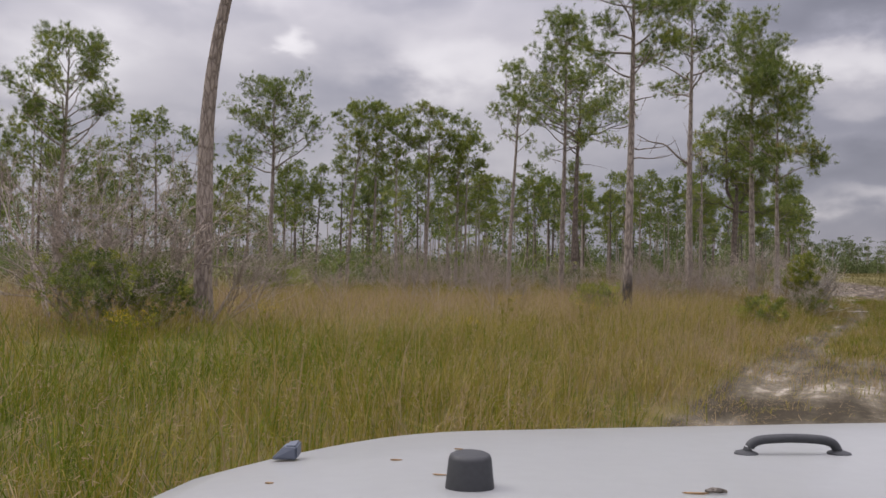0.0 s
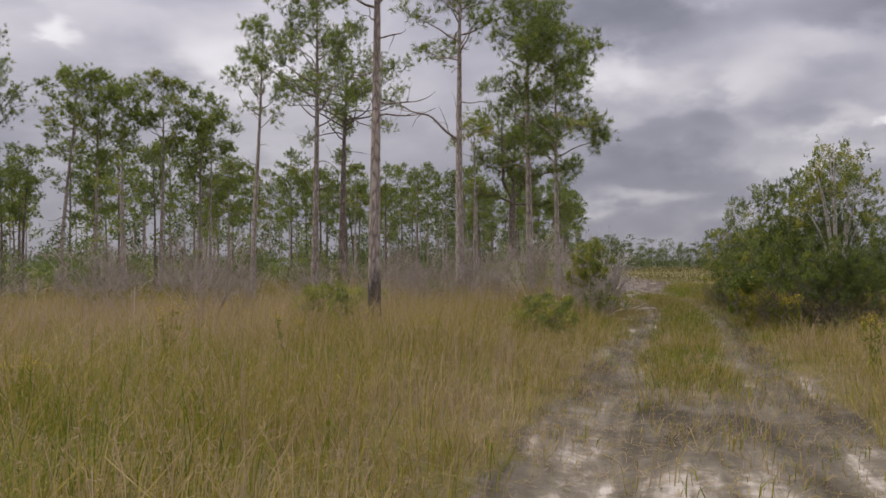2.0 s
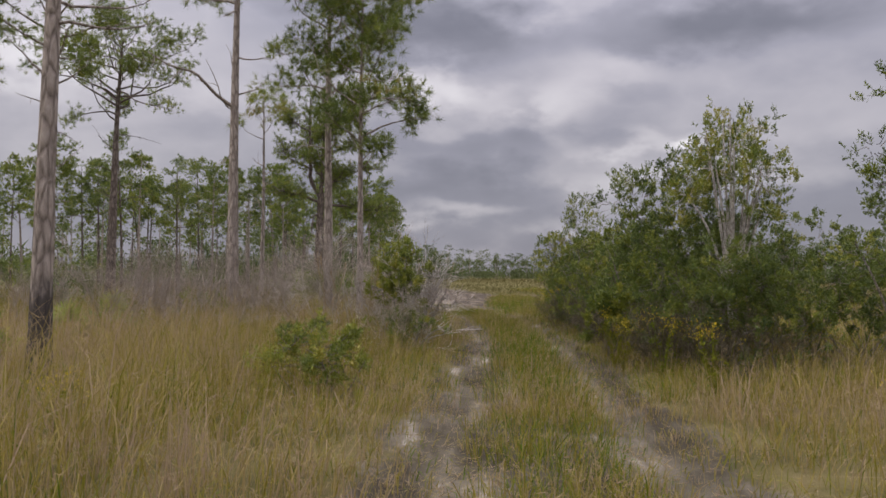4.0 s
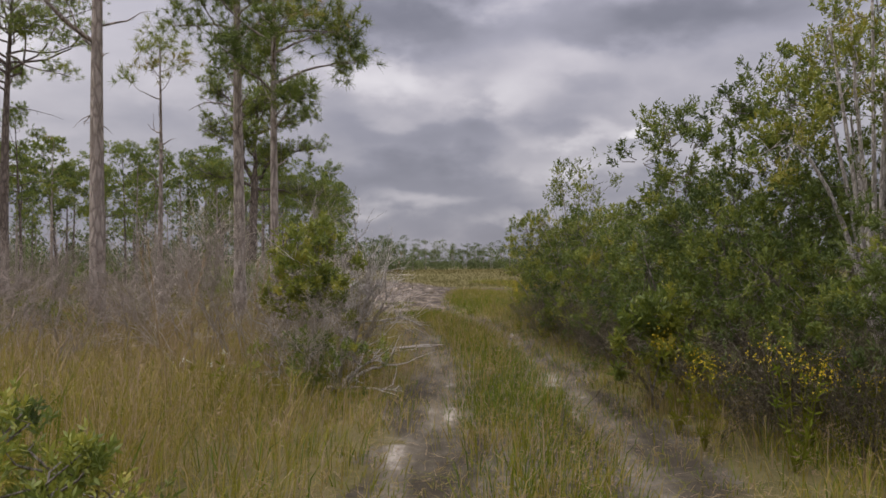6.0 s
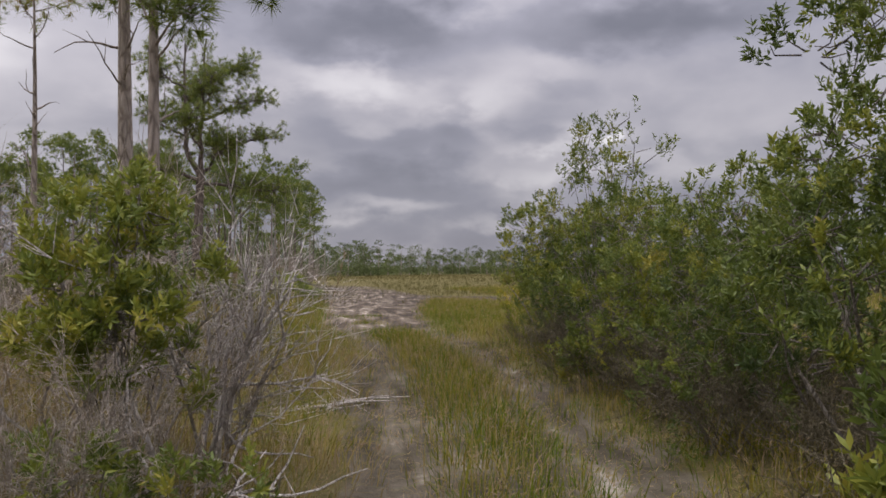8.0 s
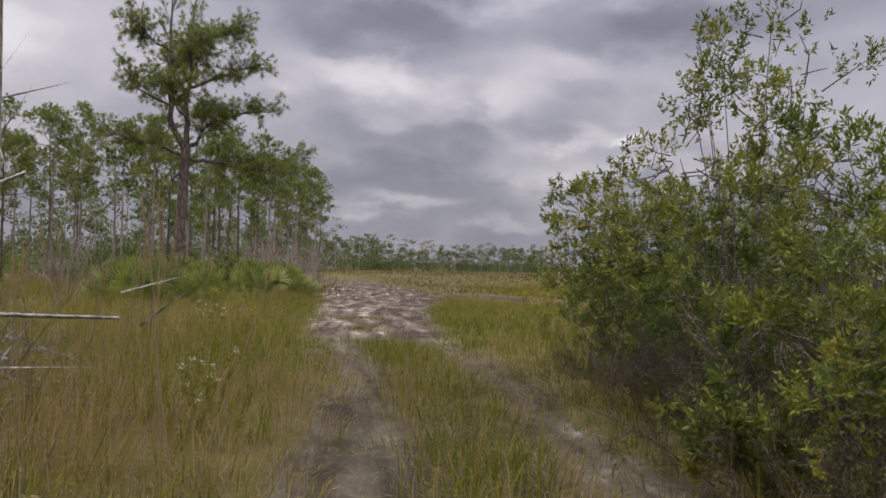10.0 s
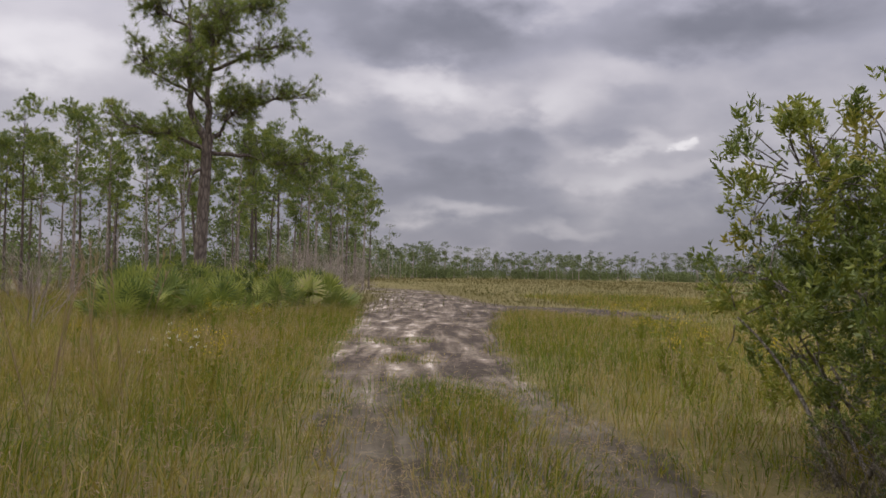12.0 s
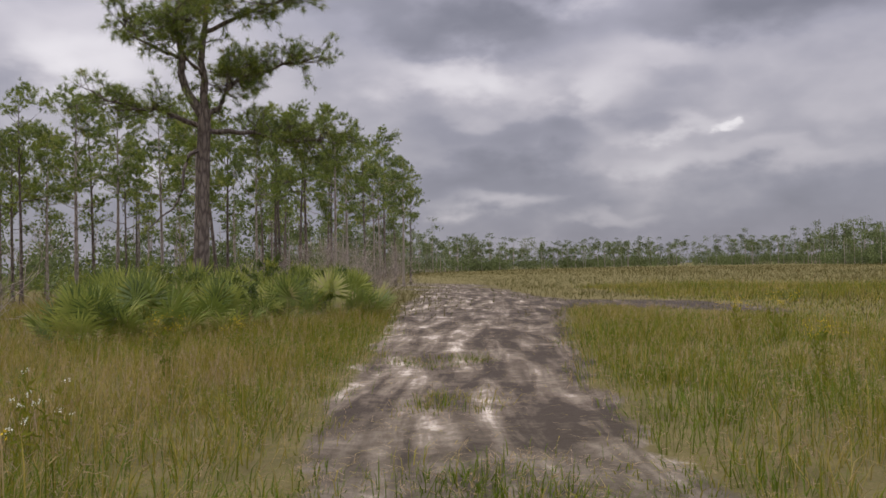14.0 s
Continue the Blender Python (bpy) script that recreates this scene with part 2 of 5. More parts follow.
def plain_material(name, colour, rough, metal=0.0, spec=0.5, coat=0.0, grain=60.0, amount=0.12, bump=0.1):
    m, nt = material(name)
    pos = node(nt, "ShaderNodeTexCoord").outputs["Object"]
    a = node(nt, "ShaderNodeTexNoise", {"Vector": pos, "Scale": grain, "Detail": 5.0}).outputs[0]
    b = node(nt, "ShaderNodeTexNoise", {"Vector": pos, "Scale": grain * 0.06, "Detail": 4.0}).outputs[0]
    f = calc(nt, "MULTIPLY_ADD", a, 0.4, calc(nt, "MULTIPLY", b, 0.6))
    lo = tuple(c * (1 - amount) for c in colour)
    hi = tuple(min(1, c * (1 + amount)) for c in colour)
    r = calc(nt, "MULTIPLY_ADD", calc(nt, "SUBTRACT", b, 0.5), 0.25, rough)
    finish(nt, ramp(nt, f, [(0.35, lo), (0.65, hi)]), r, a, bump, 0.002, metal=metal, spec=spec, coat=coat)
    return m


PAINT = plain_material("white_paint", (0.275, 0.279, 0.275), 0.4, coat=0.2, grain=30.0, amount=0.05, bump=0.03)
RUBBER = plain_material("black_rubber", (0.03, 0.031, 0.033), 0.62, grain=160.0, amount=0.25)
GREYBLUE = plain_material("blue_grey_plastic", (0.085, 0.097, 0.125), 0.5, grain=120.0)
DRYLEAF = plain_material("dry_leaf", (0.30, 0.19, 0.09), 0.8, grain=200.0, amount=0.35)


# ---- mesh tools ----
class Build:
    """Collects tubes and blades as arrays, then makes one mesh."""

    def __init__(self):
        self.v, self.f3, self.f4, self.tint, self.n = [], [], [], [], 0

    def add(self, v, f3=None, f4=None, tint=0.5):
        v = np.asarray(v, float)
        self.v.append(v)
        if f3 is not None and len(f3):
            self.f3.append(np.asarray(f3) + self.n)
        if f4 is not None and len(f4):
            self.f4.append(np.asarray(f4) + self.n)
        self.tint.append(np.broadcast_to(np.asarray(tint, float), (len(v),)))
        self.n += len(v)

    def tube(self, pts, radii, sides=5, tint=0.5):
        pts = np.asarray(pts, float)
        k = len(pts)
        d = np.gradient(pts, axis=0)
        d /= np.linalg.norm(d, axis=1)[:, None] + 1e-9
        ref = np.where(np.abs(d[:, 2:3]) > 0.9, [[1.0, 0, 0]], [[0, 0, 1.0]])
        a = np.cross(d, ref)
        a /= np.linalg.norm(a, axis=1)[:, None] + 1e-9
        b = np.cross(d, a)
        th = np.arange(sides) * 2 * np.pi / sides
        ring = a[:, None] * np.cos(th)[None, :, None] + b[:, None] * np.sin(th)[None, :, None]
        v = pts[:, None] + ring * np.asarray(radii, float)[:, None, None]
        i = np.arange(k - 1)[:, None] * sides
        j = np.arange(sides)[None]
        jn = (j + 1) % sides
        f = np.stack([i + j, i + jn, i + sides + jn, i + sides + j], -1).reshape(-1, 4)
        self.add(v.reshape(-1, 3), f4=f, tint=tint)

    def blades(self, base, way, side, width, tint):
        """Pointed triangles: base, vector to the tip, unit vector across."""
        n = len(base)
        w = side * np.asarray(width)[:, None] / 2
        v = np.stack([base - w, base + w, base + way], 1).reshape(-1, 3)
        self.add(v, f3=np.arange(3 * n).reshape(n, 3), tint=np.repeat(tint, 3))

    def leaves(self, base, way, side, width, tint, fold=0.25):
        """Four-cornered leaves, folded along the rib."""
        n = len(base)
        w = side * np.asarray(width)[:, None] / 2
        nrm = np.cross(way, side)
        mid = base + way * 0.45
        v = np.stack([base, mid + w + nrm * fold * 0.2, base + way, mid - w + nrm * fold * 0.2], 1).reshape(-1, 3)
        q = np.arange(4 * n).reshape(n, 4)
        self.add(v, f3=np.concatenate([q[:, [0, 1, 2]], q[:, [0, 2, 3]]]), tint=np.repeat(tint, 4))

    def mesh(self, name, mat, smooth=False):
        v = np.concatenate(self.v).astype(np.float32)
        f3 = np.concatenate(self.f3) if self.f3 else np.zeros((0, 3), int)
        f4 = np.concatenate(self.f4) if self.f4 else np.zeros((0, 4), int)
        me = bpy.data.meshes.new(name)
        me.vertices.add(len(v))
        me.vertices.foreach_set("co", v.ravel())
        idx = np.concatenate([f3.ravel(), f4.ravel()]).astype(np.int32)
        me.loops.add(len(idx))
        me.loops.foreach_set("vertex_index", idx)
        start = np.concatenate([np.arange(len(f3)) * 3, len(f3) * 3 + np.arange(len(f4)) * 4]).astype(np.int32)
        me.polygons.add(len(start))
        me.polygons.foreach_set("loop_start", start)
        if smooth:
            me.polygons.foreach_set("use_smooth", np.ones(len(start), bool))
        at = me.attributes.new("tint", "FLOAT", "POINT")
        at.data.foreach_set("value", np.concatenate(self.tint).astype(np.float32))
        me.update(calc_edges=True)
        me.materials.append(mat)
        return me


def unit(v):
    return v / (np.linalg.norm(v, axis=-1, keepdims=True) + 1e-9)


def rand_dirs(rng, n):
    return unit(rng.normal(size=(n, 3)))


def part(name, me, parent, label=""):
    ob = new(name, me)
    ob.parent = parent
    return tagged(ob, label)


def place(x, y, rz=0.0, s=1.0, z=0.0, tilt=0.0):
    return Matrix.LocRotScale((x, y, z), Euler((radians(tilt), 0, radians(rz))), (s, s, s))


def bend(p0, d, length, k, rng, wig, lift):
    """A wandering line of k points from p0 along d, lifting (or sagging) as it goes."""
    pts = [np.array(p0, float)]
    d = unit(np.array(d, float))
    step = length / (k - 1)
    for _ in range(k - 1):
        d = unit(d + rng.normal(size=3) * wig + np.array([0, 0, lift]))
        pts.append(pts[-1] + d * step)
    return np.array(pts), d


# ---- the track's plan ----
TRACK = np.array([(-3.2, -9.0), (-0.6, -2.5), (1.2, 1.9), (3.2, 6.7), (4.9, 10.1), (6.6, 13.4), (8.4, 16.7), (10.1, 19.7), (12.5, 23.6),
                  (15.7, 29.0), (17.7, 32.8), (20.2, 37.9), (23.1, 45.8), (27.2, 54.2), (31.2, 61.8), (36.2, 71.5), (41.5, 84.0), (47.0, 98.0),
                  (56.0, 120.0), (68.0, 152.0)])
WIDTH = np.array([1.5, 1.6, 1.9, 1.9, 1.8, 1.65, 1.6, 1.5, 1.45, 1.4, 1.45, 1.5, 1.6, 2.0, 2.8, 3.6, 2.8, 2.4, 2.2, 2.0])
SPUR = np.array([(33.5, 65.5), (37.0, 67.5), (39.8, 65.0), (40.0, 61.0), (39.0, 57.5)])
SPUR_W = np.array([3.0, 3.2, 2.6, 1.8, 0.6])


def along(poly, width, x, y):
    """Distance run along a line of the plan, the signed distance to its left (-) or right (+), and its half width there."""
    best = np.full(x.shape, 1e9)
    run, side, half = np.zeros(x.shape), np.zeros(x.shape), np.ones(x.shape)
    total = 0.0
    for (ax, ay), (bx, by), wa, wb in zip(poly[:-1], poly[1:], width[:-1], width[1:]):
        L = math.hypot(bx - ax, by - ay)
        ux, uy = (bx - ax) / L, (by - ay) / L
        s = np.clip((x - ax) * ux + (y - ay) * uy, 0, L)
        dx, dy = x - ax - s * ux, y - ay - s * uy
        d = np.hypot(dx, dy)
        near = d < best
        best = np.where(near, d, best)
        run = np.where(near, total + s, run)
        side = np.where(near, np.sign(dx * uy - dy * ux) * d, side)
        half = np.where(near, wa + (wb - wa) * s / L, half)
        total += L
    return run, side, half


def drift(x, y, f, seed=0.0):
    """A cheap smooth wander in -1..1."""
    return (np.sin(x * f * 1.0 + seed + 1.7 * np.sin(y * f * 0.63 + seed * 2.1)) + np.sin(y * f * 1.31 - seed + 1.3 * np.sin(x * f * 0.87 + seed))
            + 0.6 * np.sin((x + y) * f * 2.3 + seed * 1.3)) / 2.6


def plan(x, y):
    run, side, half = along(TRACK, WIDTH, x, y)
    run2, side2, half2 = along(SPUR, SPUR_W, x, y)
    wob = 0.22 * drift(x, y, 1.1, 2.0) + 0.20 * drift(x, y, 3.1, 5.0)
    road = np.clip((half + wob - np.abs(side)) / 0.5 + 0.5, 0, 1)
    road2 = np.clip((half2 + wob - np.abs(side2)) / 0.5 + 0.5, 0, 1)
    mud = np.clip((run - 57.0) / 5.0, 0, 1) * np.clip((150 - run) / 30, 0, 1)
    return run, side, half, road, road2, mud


def lie(x, y):
    """Height of the ground."""
    run, side, half, road, road2, mud = plan(x, y)
    z = 0.05 * drift(x, y, 0.31, 0.5) * (1 - road)
    rut = np.exp(-((np.abs(side) - 0.85) / 0.28) ** 2)
    z = z - 0.07 * rut * road * (1 - mud) + 0.03 * road * drift(x, y, 2.3, 4.0) + 0.05 * mud * road * drift(side * 2.6, run * 0.5, 1.0, 1.0)
    return z - 0.03 * np.maximum(road, road2)


def ground():
    def axis(lo, hi, step, ends):
        mid = np.arange(lo, hi + step, step)
        return np.concatenate([[-e + lo for e in reversed(ends)], mid, [mid[-1] + e for e in ends]])
    ends = [1, 3, 8, 20, 50, 120, 300, 800, 2000]
    xs, ys = axis(-3, 46, 0.31, ends), axis(-4, 82, 0.31, ends)
    X, Y = np.meshgrid(xs, ys)
    run, side, half, road, road2, mud = plan(X, Y)
    Z = lie(X, Y)
    far = np.hypot(X - 15, Y - 30) > 150
    Z[far] = 0
    nx, ny = len(xs), len(ys)
    b = Build()
    i = np.arange(ny - 1)[:, None] * nx + np.arange(nx - 1)[None]
    b.add(np.stack([X, Y, Z], -1).reshape(-1, 3), f4=np.stack([i, i + 1, i + nx + 1, i + nx], -1).reshape(-1, 4))
    me = b.mesh("ground", ground_material(), smooth=True)
    rut = np.exp(-((np.abs(side) - 0.85) / 0.3) ** 2)
    wave = 0.35 * drift(X, Y, 0.9, 5.0)
    early = np.clip((run - 15) / 2, 0, 1) * np.clip((28 - run) / 4, 0, 1)
    sand = early * (0.55 * np.exp(-((side + 1.0 + wave) / 0.26) ** 2) + 0.45 * np.exp(-((X - 6.0) ** 2 + (Y - 12.0) ** 2) / 1.6) - 0.9 * np.exp(-((X - 4.3) ** 2 + (Y - 10.5) ** 2) / 1.0))
    sand = sand + 0.15 * rut * (side < 0) * np.clip((run - 30) / 4, 0, 1) * np.clip((44 - run) / 4, 0, 1) * (drift(X, Y, 1.4, 7.0) > 0.2)
    sand = sand + mud * (0.18 * np.clip(-side / half, -0.2, 1) - 0.13 * np.clip((side / half - 0.25) * 1.6, 0, 1))
    sand = np.where(road2 > road, -0.45, sand)
    for name, val in (("sand", sand), ("road", np.maximum(road, road2)), ("mud", np.maximum(mud, (road2 > 0.01) * 1.0)), ("run", run), ("side", side)):
        at = me.attributes.new(name, "FLOAT", "POINT")
        at.data.foreach_set("value", val.ravel().astype(np.float32))
    tagged(new("ground", me), "flat sandy ground with a rutted muddy two-wheel track through grass", "ground", kind="structure")


ground()


# ---- pines ----
def needle_tufts(b, at, way, rng, per, length, width, tint, droop=0.0):
    """Bursts of needles round shoot ends, the longest ahead."""
    n = len(at)
    w = np.repeat(unit(way), per, 0)
    d = unit(w * 0.75 + rand_dirs(rng, n * per))
    base = np.repeat(at, per, 0) - w * (rng.uniform(0, 0.45, n * per) * length)[:, None]
    ln = length * rng.uniform(0.65, 1.1, n * per)
    tip = d * ln[:, None]
    tip[:, 2] -= ln * droop
    side = unit(np.cross(d, rand_dirs(rng, n * per)))
    t = np.repeat(tint, per) + rng.normal(0, 0.09, n * per)
    b.blades(base, tip, side, width * rng.uniform(0.7, 1.3, n * per), t)


def pine_meshes(seed, h, base, spread, limbs, tufts, lean=(0, 0), r0=0.16, old=False, flat=0.5, dead=4, per=28, needle=0.27, wide=0.0138, tint=0.5, kink=0.04, fine=True, bow=0.0, bark=None):
    """Trunk with limbs, and the crown of needle tufts, of one pine. base: height at which the live crown starts."""
    rng = np.random.default_rng(seed)
    wood, crown = Build(), Build()
    k = 16 if fine else 9
    t = np.linspace(0, 1, k)
    ph = rng.uniform(0, 6.28, 4)
    cx = lean[0] * t ** 1.3 + kink * h * 0.12 * (np.sin(t * 5 + ph[0]) - np.sin(ph[0])) * t
    cy = lean[1] * t ** 1.3 + kink * h * 0.12 * (np.sin(t * 4 + ph[1]) - np.sin(ph[1])) * t
    cx = cx + bow * np.maximum(0.0, t * h - 4.6) ** 2
    line = np.stack([cx, cy, t * h - 0.15], 1)
    rad = r0 * (1 - 0.86 * t ** 1.15) + r0 * 0.35 * np.exp(-t * h / 0.5)
    wood.tube(line, rad, 9 if fine else 6, 0.5)

    def on(z):
        return np.array([np.interp(z, line[:, 2], line[:, i]) for i in range(3)]), np.interp(z, line[:, 2], rad)
    spots, ways = [], []
    a0 = rng.uniform(0, 6.28)
    n = 7 if fine else 4
    clump = 11 if fine else 9
    subs = max(1, round(tufts / limbs / clump))
    for i in range(limbs):
        q = (i + 0.5) / limbs
        z = base + (h * 0.97 - base) * q ** 0.85
        p, r = on(z)
        a0 += 2.4 + rng.normal(0, 0.4)
        prof = ((1 - q) ** flat * 0.85 + 0.15) * (0.6 + 0.4 * min(1.0, q * 4 + 0.3))
        L = spread * prof * rng.uniform(0.6, 1.15)
        up = rng.uniform(0.15, 0.65) + 0.6 * q ** 3
        pts, dd = bend(p, (math.cos(a0), math.sin(a0), up), L, n, rng, 0.15 if not old else 0.28, 0.06)
        lr = min(r * 0.6, 0.012 + 0.014 * L)
        wood.tube(pts, lr * np.linspace(1, 0.22, n), 4, 0.5)
        for c in range(subs):
            s = (1.0 if c == 0 else rng.uniform(0.55, 0.98)) * (n - 1)
            i0 = min(int(s), n - 2)
            q0 = pts[i0] + (pts[i0 + 1] - pts[i0]) * (s - i0)
            sd = unit(dd * 0.4 + rng.normal(size=3) * np.array([0.9, 0.9, 0.25]) + np.array([0, 0, 0.3]))
            mid = q0 + sd * (0.1 if c == 0 else rng.uniform(0.3, 0.6)) * (0.5 + 0.2 * L)
            cr = rng.uniform(0.36, 0.62) * (0.8 + 0.13 * spread)
            wood.tube(np.array([q0, (q0 + mid) / 2 + rng.normal(size=3) * 0.05, mid]), lr * 0.3 * np.array([1, 0.7, 0.4]) + 0.004, 3, 0.5)
            for e in range(clump):
                o = unit(rng.normal(size=3) + np.array([0, 0, 0.45])) * rng.uniform(0.35, 1.15) * cr * np.array([1, 1, 0.85])
                spots.append(mid + o)
                ways.append(unit(o) + np.array([0, 0, 0.4]))
                if fine and e % 3 == 0:
                    wood.tube(np.array([mid, mid + o * 0.5 + rng.normal(size=3) * 0.03, mid + o]), np.array([0.007, 0.005, 0.003]), 3, 0.5)
    for _ in range(dead):
        z = rng.uniform(base * 0.5, base * 1.05)
        p, r = on(z)
        a = rng.uniform(0, 6.28)
        pts, _d = bend(p, (math.cos(a), math.sin(a), rng.uniform(-0.2, 0.5)), rng.uniform(0.3, 1.0) * spread * 0.6, n, rng, 0.22, 0.02)
        wood.tube(pts, 0.028 * np.linspace(1, 0.2, n), 4 if fine else 3, 0.5)
        if fine:
            c, _d = bend(pts[3], _d + rng.normal(size=3) * 0.7, 0.5, 4, rng, 0.2, 0.0)
            wood.tube(c, 0.012 * np.linspace(1, 0.3, 4), 3, 0.5)
    spots, ways = np.array(spots), np.array(ways)
    if len(spots):
        tt = tint + rng.normal(0, 0.08, len(spots))
        tt = tt + np.repeat(rng.normal(0, 0.13, len(spots) // clump), clump)
        needle_tufts(crown, spots, unit(ways), rng, per, needle, wide, tt)
    return wood.mesh("trunk", bark or (BARK_DARK if old else BARK), True), (crown.mesh("crown", NEEDLES) if crown.n else None)


def pine(x, y, rz, meshes, label, group="pines of the wood", extra=None):
    ob = new("slash_pine")
    tagged(ob, label, "pine tree", group)
    part("trunk", meshes[0], ob)
    if meshes[1]:
        part("crown", meshes[1], ob, "tufts of long green needles")
    if extra:
        part("limb", extra, ob, "bare crooked limb")
    ob.matrix_world = place(x, y, rz)
    return ob


def curved_limb(pts, r, mat):
    b = Build()
    pts = np.array(pts, float)
    fine = np.stack([np.interp(np.linspace(0, 1, 14), np.linspace(0, 1, len(pts)), pts[:, i]) for i in range(3)], 1)
    b.tube(fine, r * np.linspace(1, 0.3, 14), 5)
    rng = np.random.default_rng(len(pts))
    for i in (5, 8, 10, 12):
        p, _d = bend(fine[i], rng.normal(size=3), 0.7, 5, rng, 0.3, 0.05)
        b.tube(p, r * 0.35 * np.linspace(1, 0.3, 5), 3)
    return b.mesh("limb", mat, True)


def big_pine(x0, y0):
    """A forked old pine with contorted limbs, each drawn as a bent line in the tree's own frame."""
    rng = np.random.default_rng(18)
    ob = tagged(new("slash_pine"), "large old pine with forked trunk and contorted limbs", "pine tree", "pines of the wood")

    def smooth(pts, n):
        pts = np.array(pts, float)
        u, w = np.linspace(0, 1, len(pts)), np.linspace(0, 1, n)
        q = np.stack([np.interp(w, u, pts[:, i]) for i in range(3)], 1)
        for _ in range(2):
            q[1:-1] = (q[:-2] + 2 * q[1:-1] + q[2:]) / 4
        return q
    wood, crown = Build(), Build()
    bole = smooth([(-0.05, 0, -0.2), (0, 0, 2), (0.08, 0, 4.5), (0.18, 0, 6.9)], 12)
    wood.tube(bole, 0.27 * np.linspace(1, 0.78, 12) + 0.1 * np.exp(-np.linspace(0, 7, 12) / 0.5), 10)
    limbs = [([(0.15, 0, 6.6), (-0.45, 0.1, 7.6), (-0.75, 0.2, 8.7), (-0.5, 0.1, 10.2), (-0.7, 0, 12.2), (-0.6, 0, 13.3)], 0.17, 1.0),
             ([(0.2, 0, 6.8), (0.15, -0.2, 8.2), (0.3, -0.2, 10.0), (0.2, -0.3, 11.6), (0.4, -0.2, 13.6)], 0.15, 1.0),
             ([(0.2, 0, 6.5), (0.8, 0.2, 7.2), (1.0, 0.3, 8.0), (2.2, 0.4, 8.4), (3.9, 0.3, 8.9)], 0.12, 1.7),
             ([(0.15, 0, 6.3), (-0.6, -0.3, 6.5), (-1.3, -0.4, 6.9), (-2.2, -0.5, 6.7), (-3.0, -0.5, 7.2)], 0.10, 1.0),
             ([(0.2, 0, 6.2), (1.0, -0.3, 6.1), (1.8, -0.4, 6.2), (2.8, -0.3, 5.6), (3.6, -0.2, 5.9), (4.8, -0.2, 6.3)], 0.10, 1.7),
             ([(-0.6, 0.2, 8.6), (-1.4, 0.4, 9.0), (-2.1, 0.5, 9.4), (-2.5, 0.4, 10.0)], 0.07, 0.8),
             ([(0.25, -0.2, 9.4), (1.2, -0.5, 9.8), (2.2, -0.4, 10.4), (3.3, -0.2, 10.6)], 0.08, 1.0),
             ([(-0.6, 0, 11.0), (-1.6, 0.3, 11.6), (-2.4, 0.3, 12.3)], 0.06, 1.0), ([(0.3, -0.3, 11.4), (1.3, 0.2, 12.0), (2.4, 0.2, 12.2)], 0.06, 1.0),
             ([(0.3, -0.2, 10.0), (0.6, -1.3, 10.8), (0.5, -2.3, 11.3)], 0.06, 1.0), ([(-0.5, 0.1, 10.0), (-0.4, 1.4, 10.8), (0.2, 2.4, 11.4)], 0.06, 1.0),
             ([(0.9, 0.3, 7.7), (0.9, 1.6, 8.5), (1.3, 2.6, 8.8)], 0.06, 1.0), ([(0.1, -0.2, 8.0), (-0.6, -1.6, 8.6), (-0.5, -2.5, 9.2)], 0.06, 1.0),
             ([(0.1, 0, 5.6), (-0.5, -0.4, 5.2), (-0.3, -0.5, 4.4), (-0.9, -0.6, 3.5), (-1.7, -0.6, 2.9)], 0.075, 0.0)]
    spots, ways = [], []
    for pts, r, leafy in limbs:
        q = smooth(pts, 12) + np.concatenate([np.zeros((1, 3)), rng.normal(size=(11, 3)) * 0.05])
        wood.tube(q, r * np.linspace(1, 0.22, 12), 6)
        for _ in range(int(36 * leafy)):
            u = rng.uniform(0.35, 1.0)
            p = q[int(u * 10.99)]
            sd = unit(rng.normal(size=3) * np.array([1, 1, 0.55]) + unit(q[-1] - q[5]) * 0.6 + np.array([0, 0, 0.25]))
            mid = p + sd * rng.uniform(0.35, 1.3)
            wood.tube(np.array([p, (p + mid) / 2 + rng.normal(size=3) * 0.09, mid]), np.array([0.024, 0.016, 0.008]), 3)
            for _e in range(6):
                w0 = unit(sd + rng.normal(size=3) * 0.75 + np.array([0, 0, 0.25]))
                e0 = p + (mid - p) * rng.uniform(0.45, 1.0)
                end = e0 + w0 * rng.uniform(0.15, 0.5)
                wood.tube(np.array([e0, (e0 + end) / 2 + rng.normal(size=3) * 0.02, end]), np.array([0.009, 0.007, 0.005]), 3)
                spots.append(end)
                ways.append(w0)
    spots, ways = np.array(spots), np.array(ways)
    needle_tufts(crown, spots, ways, rng, 36, 0.27, 0.0120, 0.52 + rng.normal(0, 0.12, len(spots)), 0.12)
    part("trunk", wood.mesh("trunk", BARK_DARK, True), ob)
    part("crown", crown.mesh("crown", NEEDLES), ob, "hanging tufts of long green needles")
    ob.matrix_world = place(x0, y0, -10)


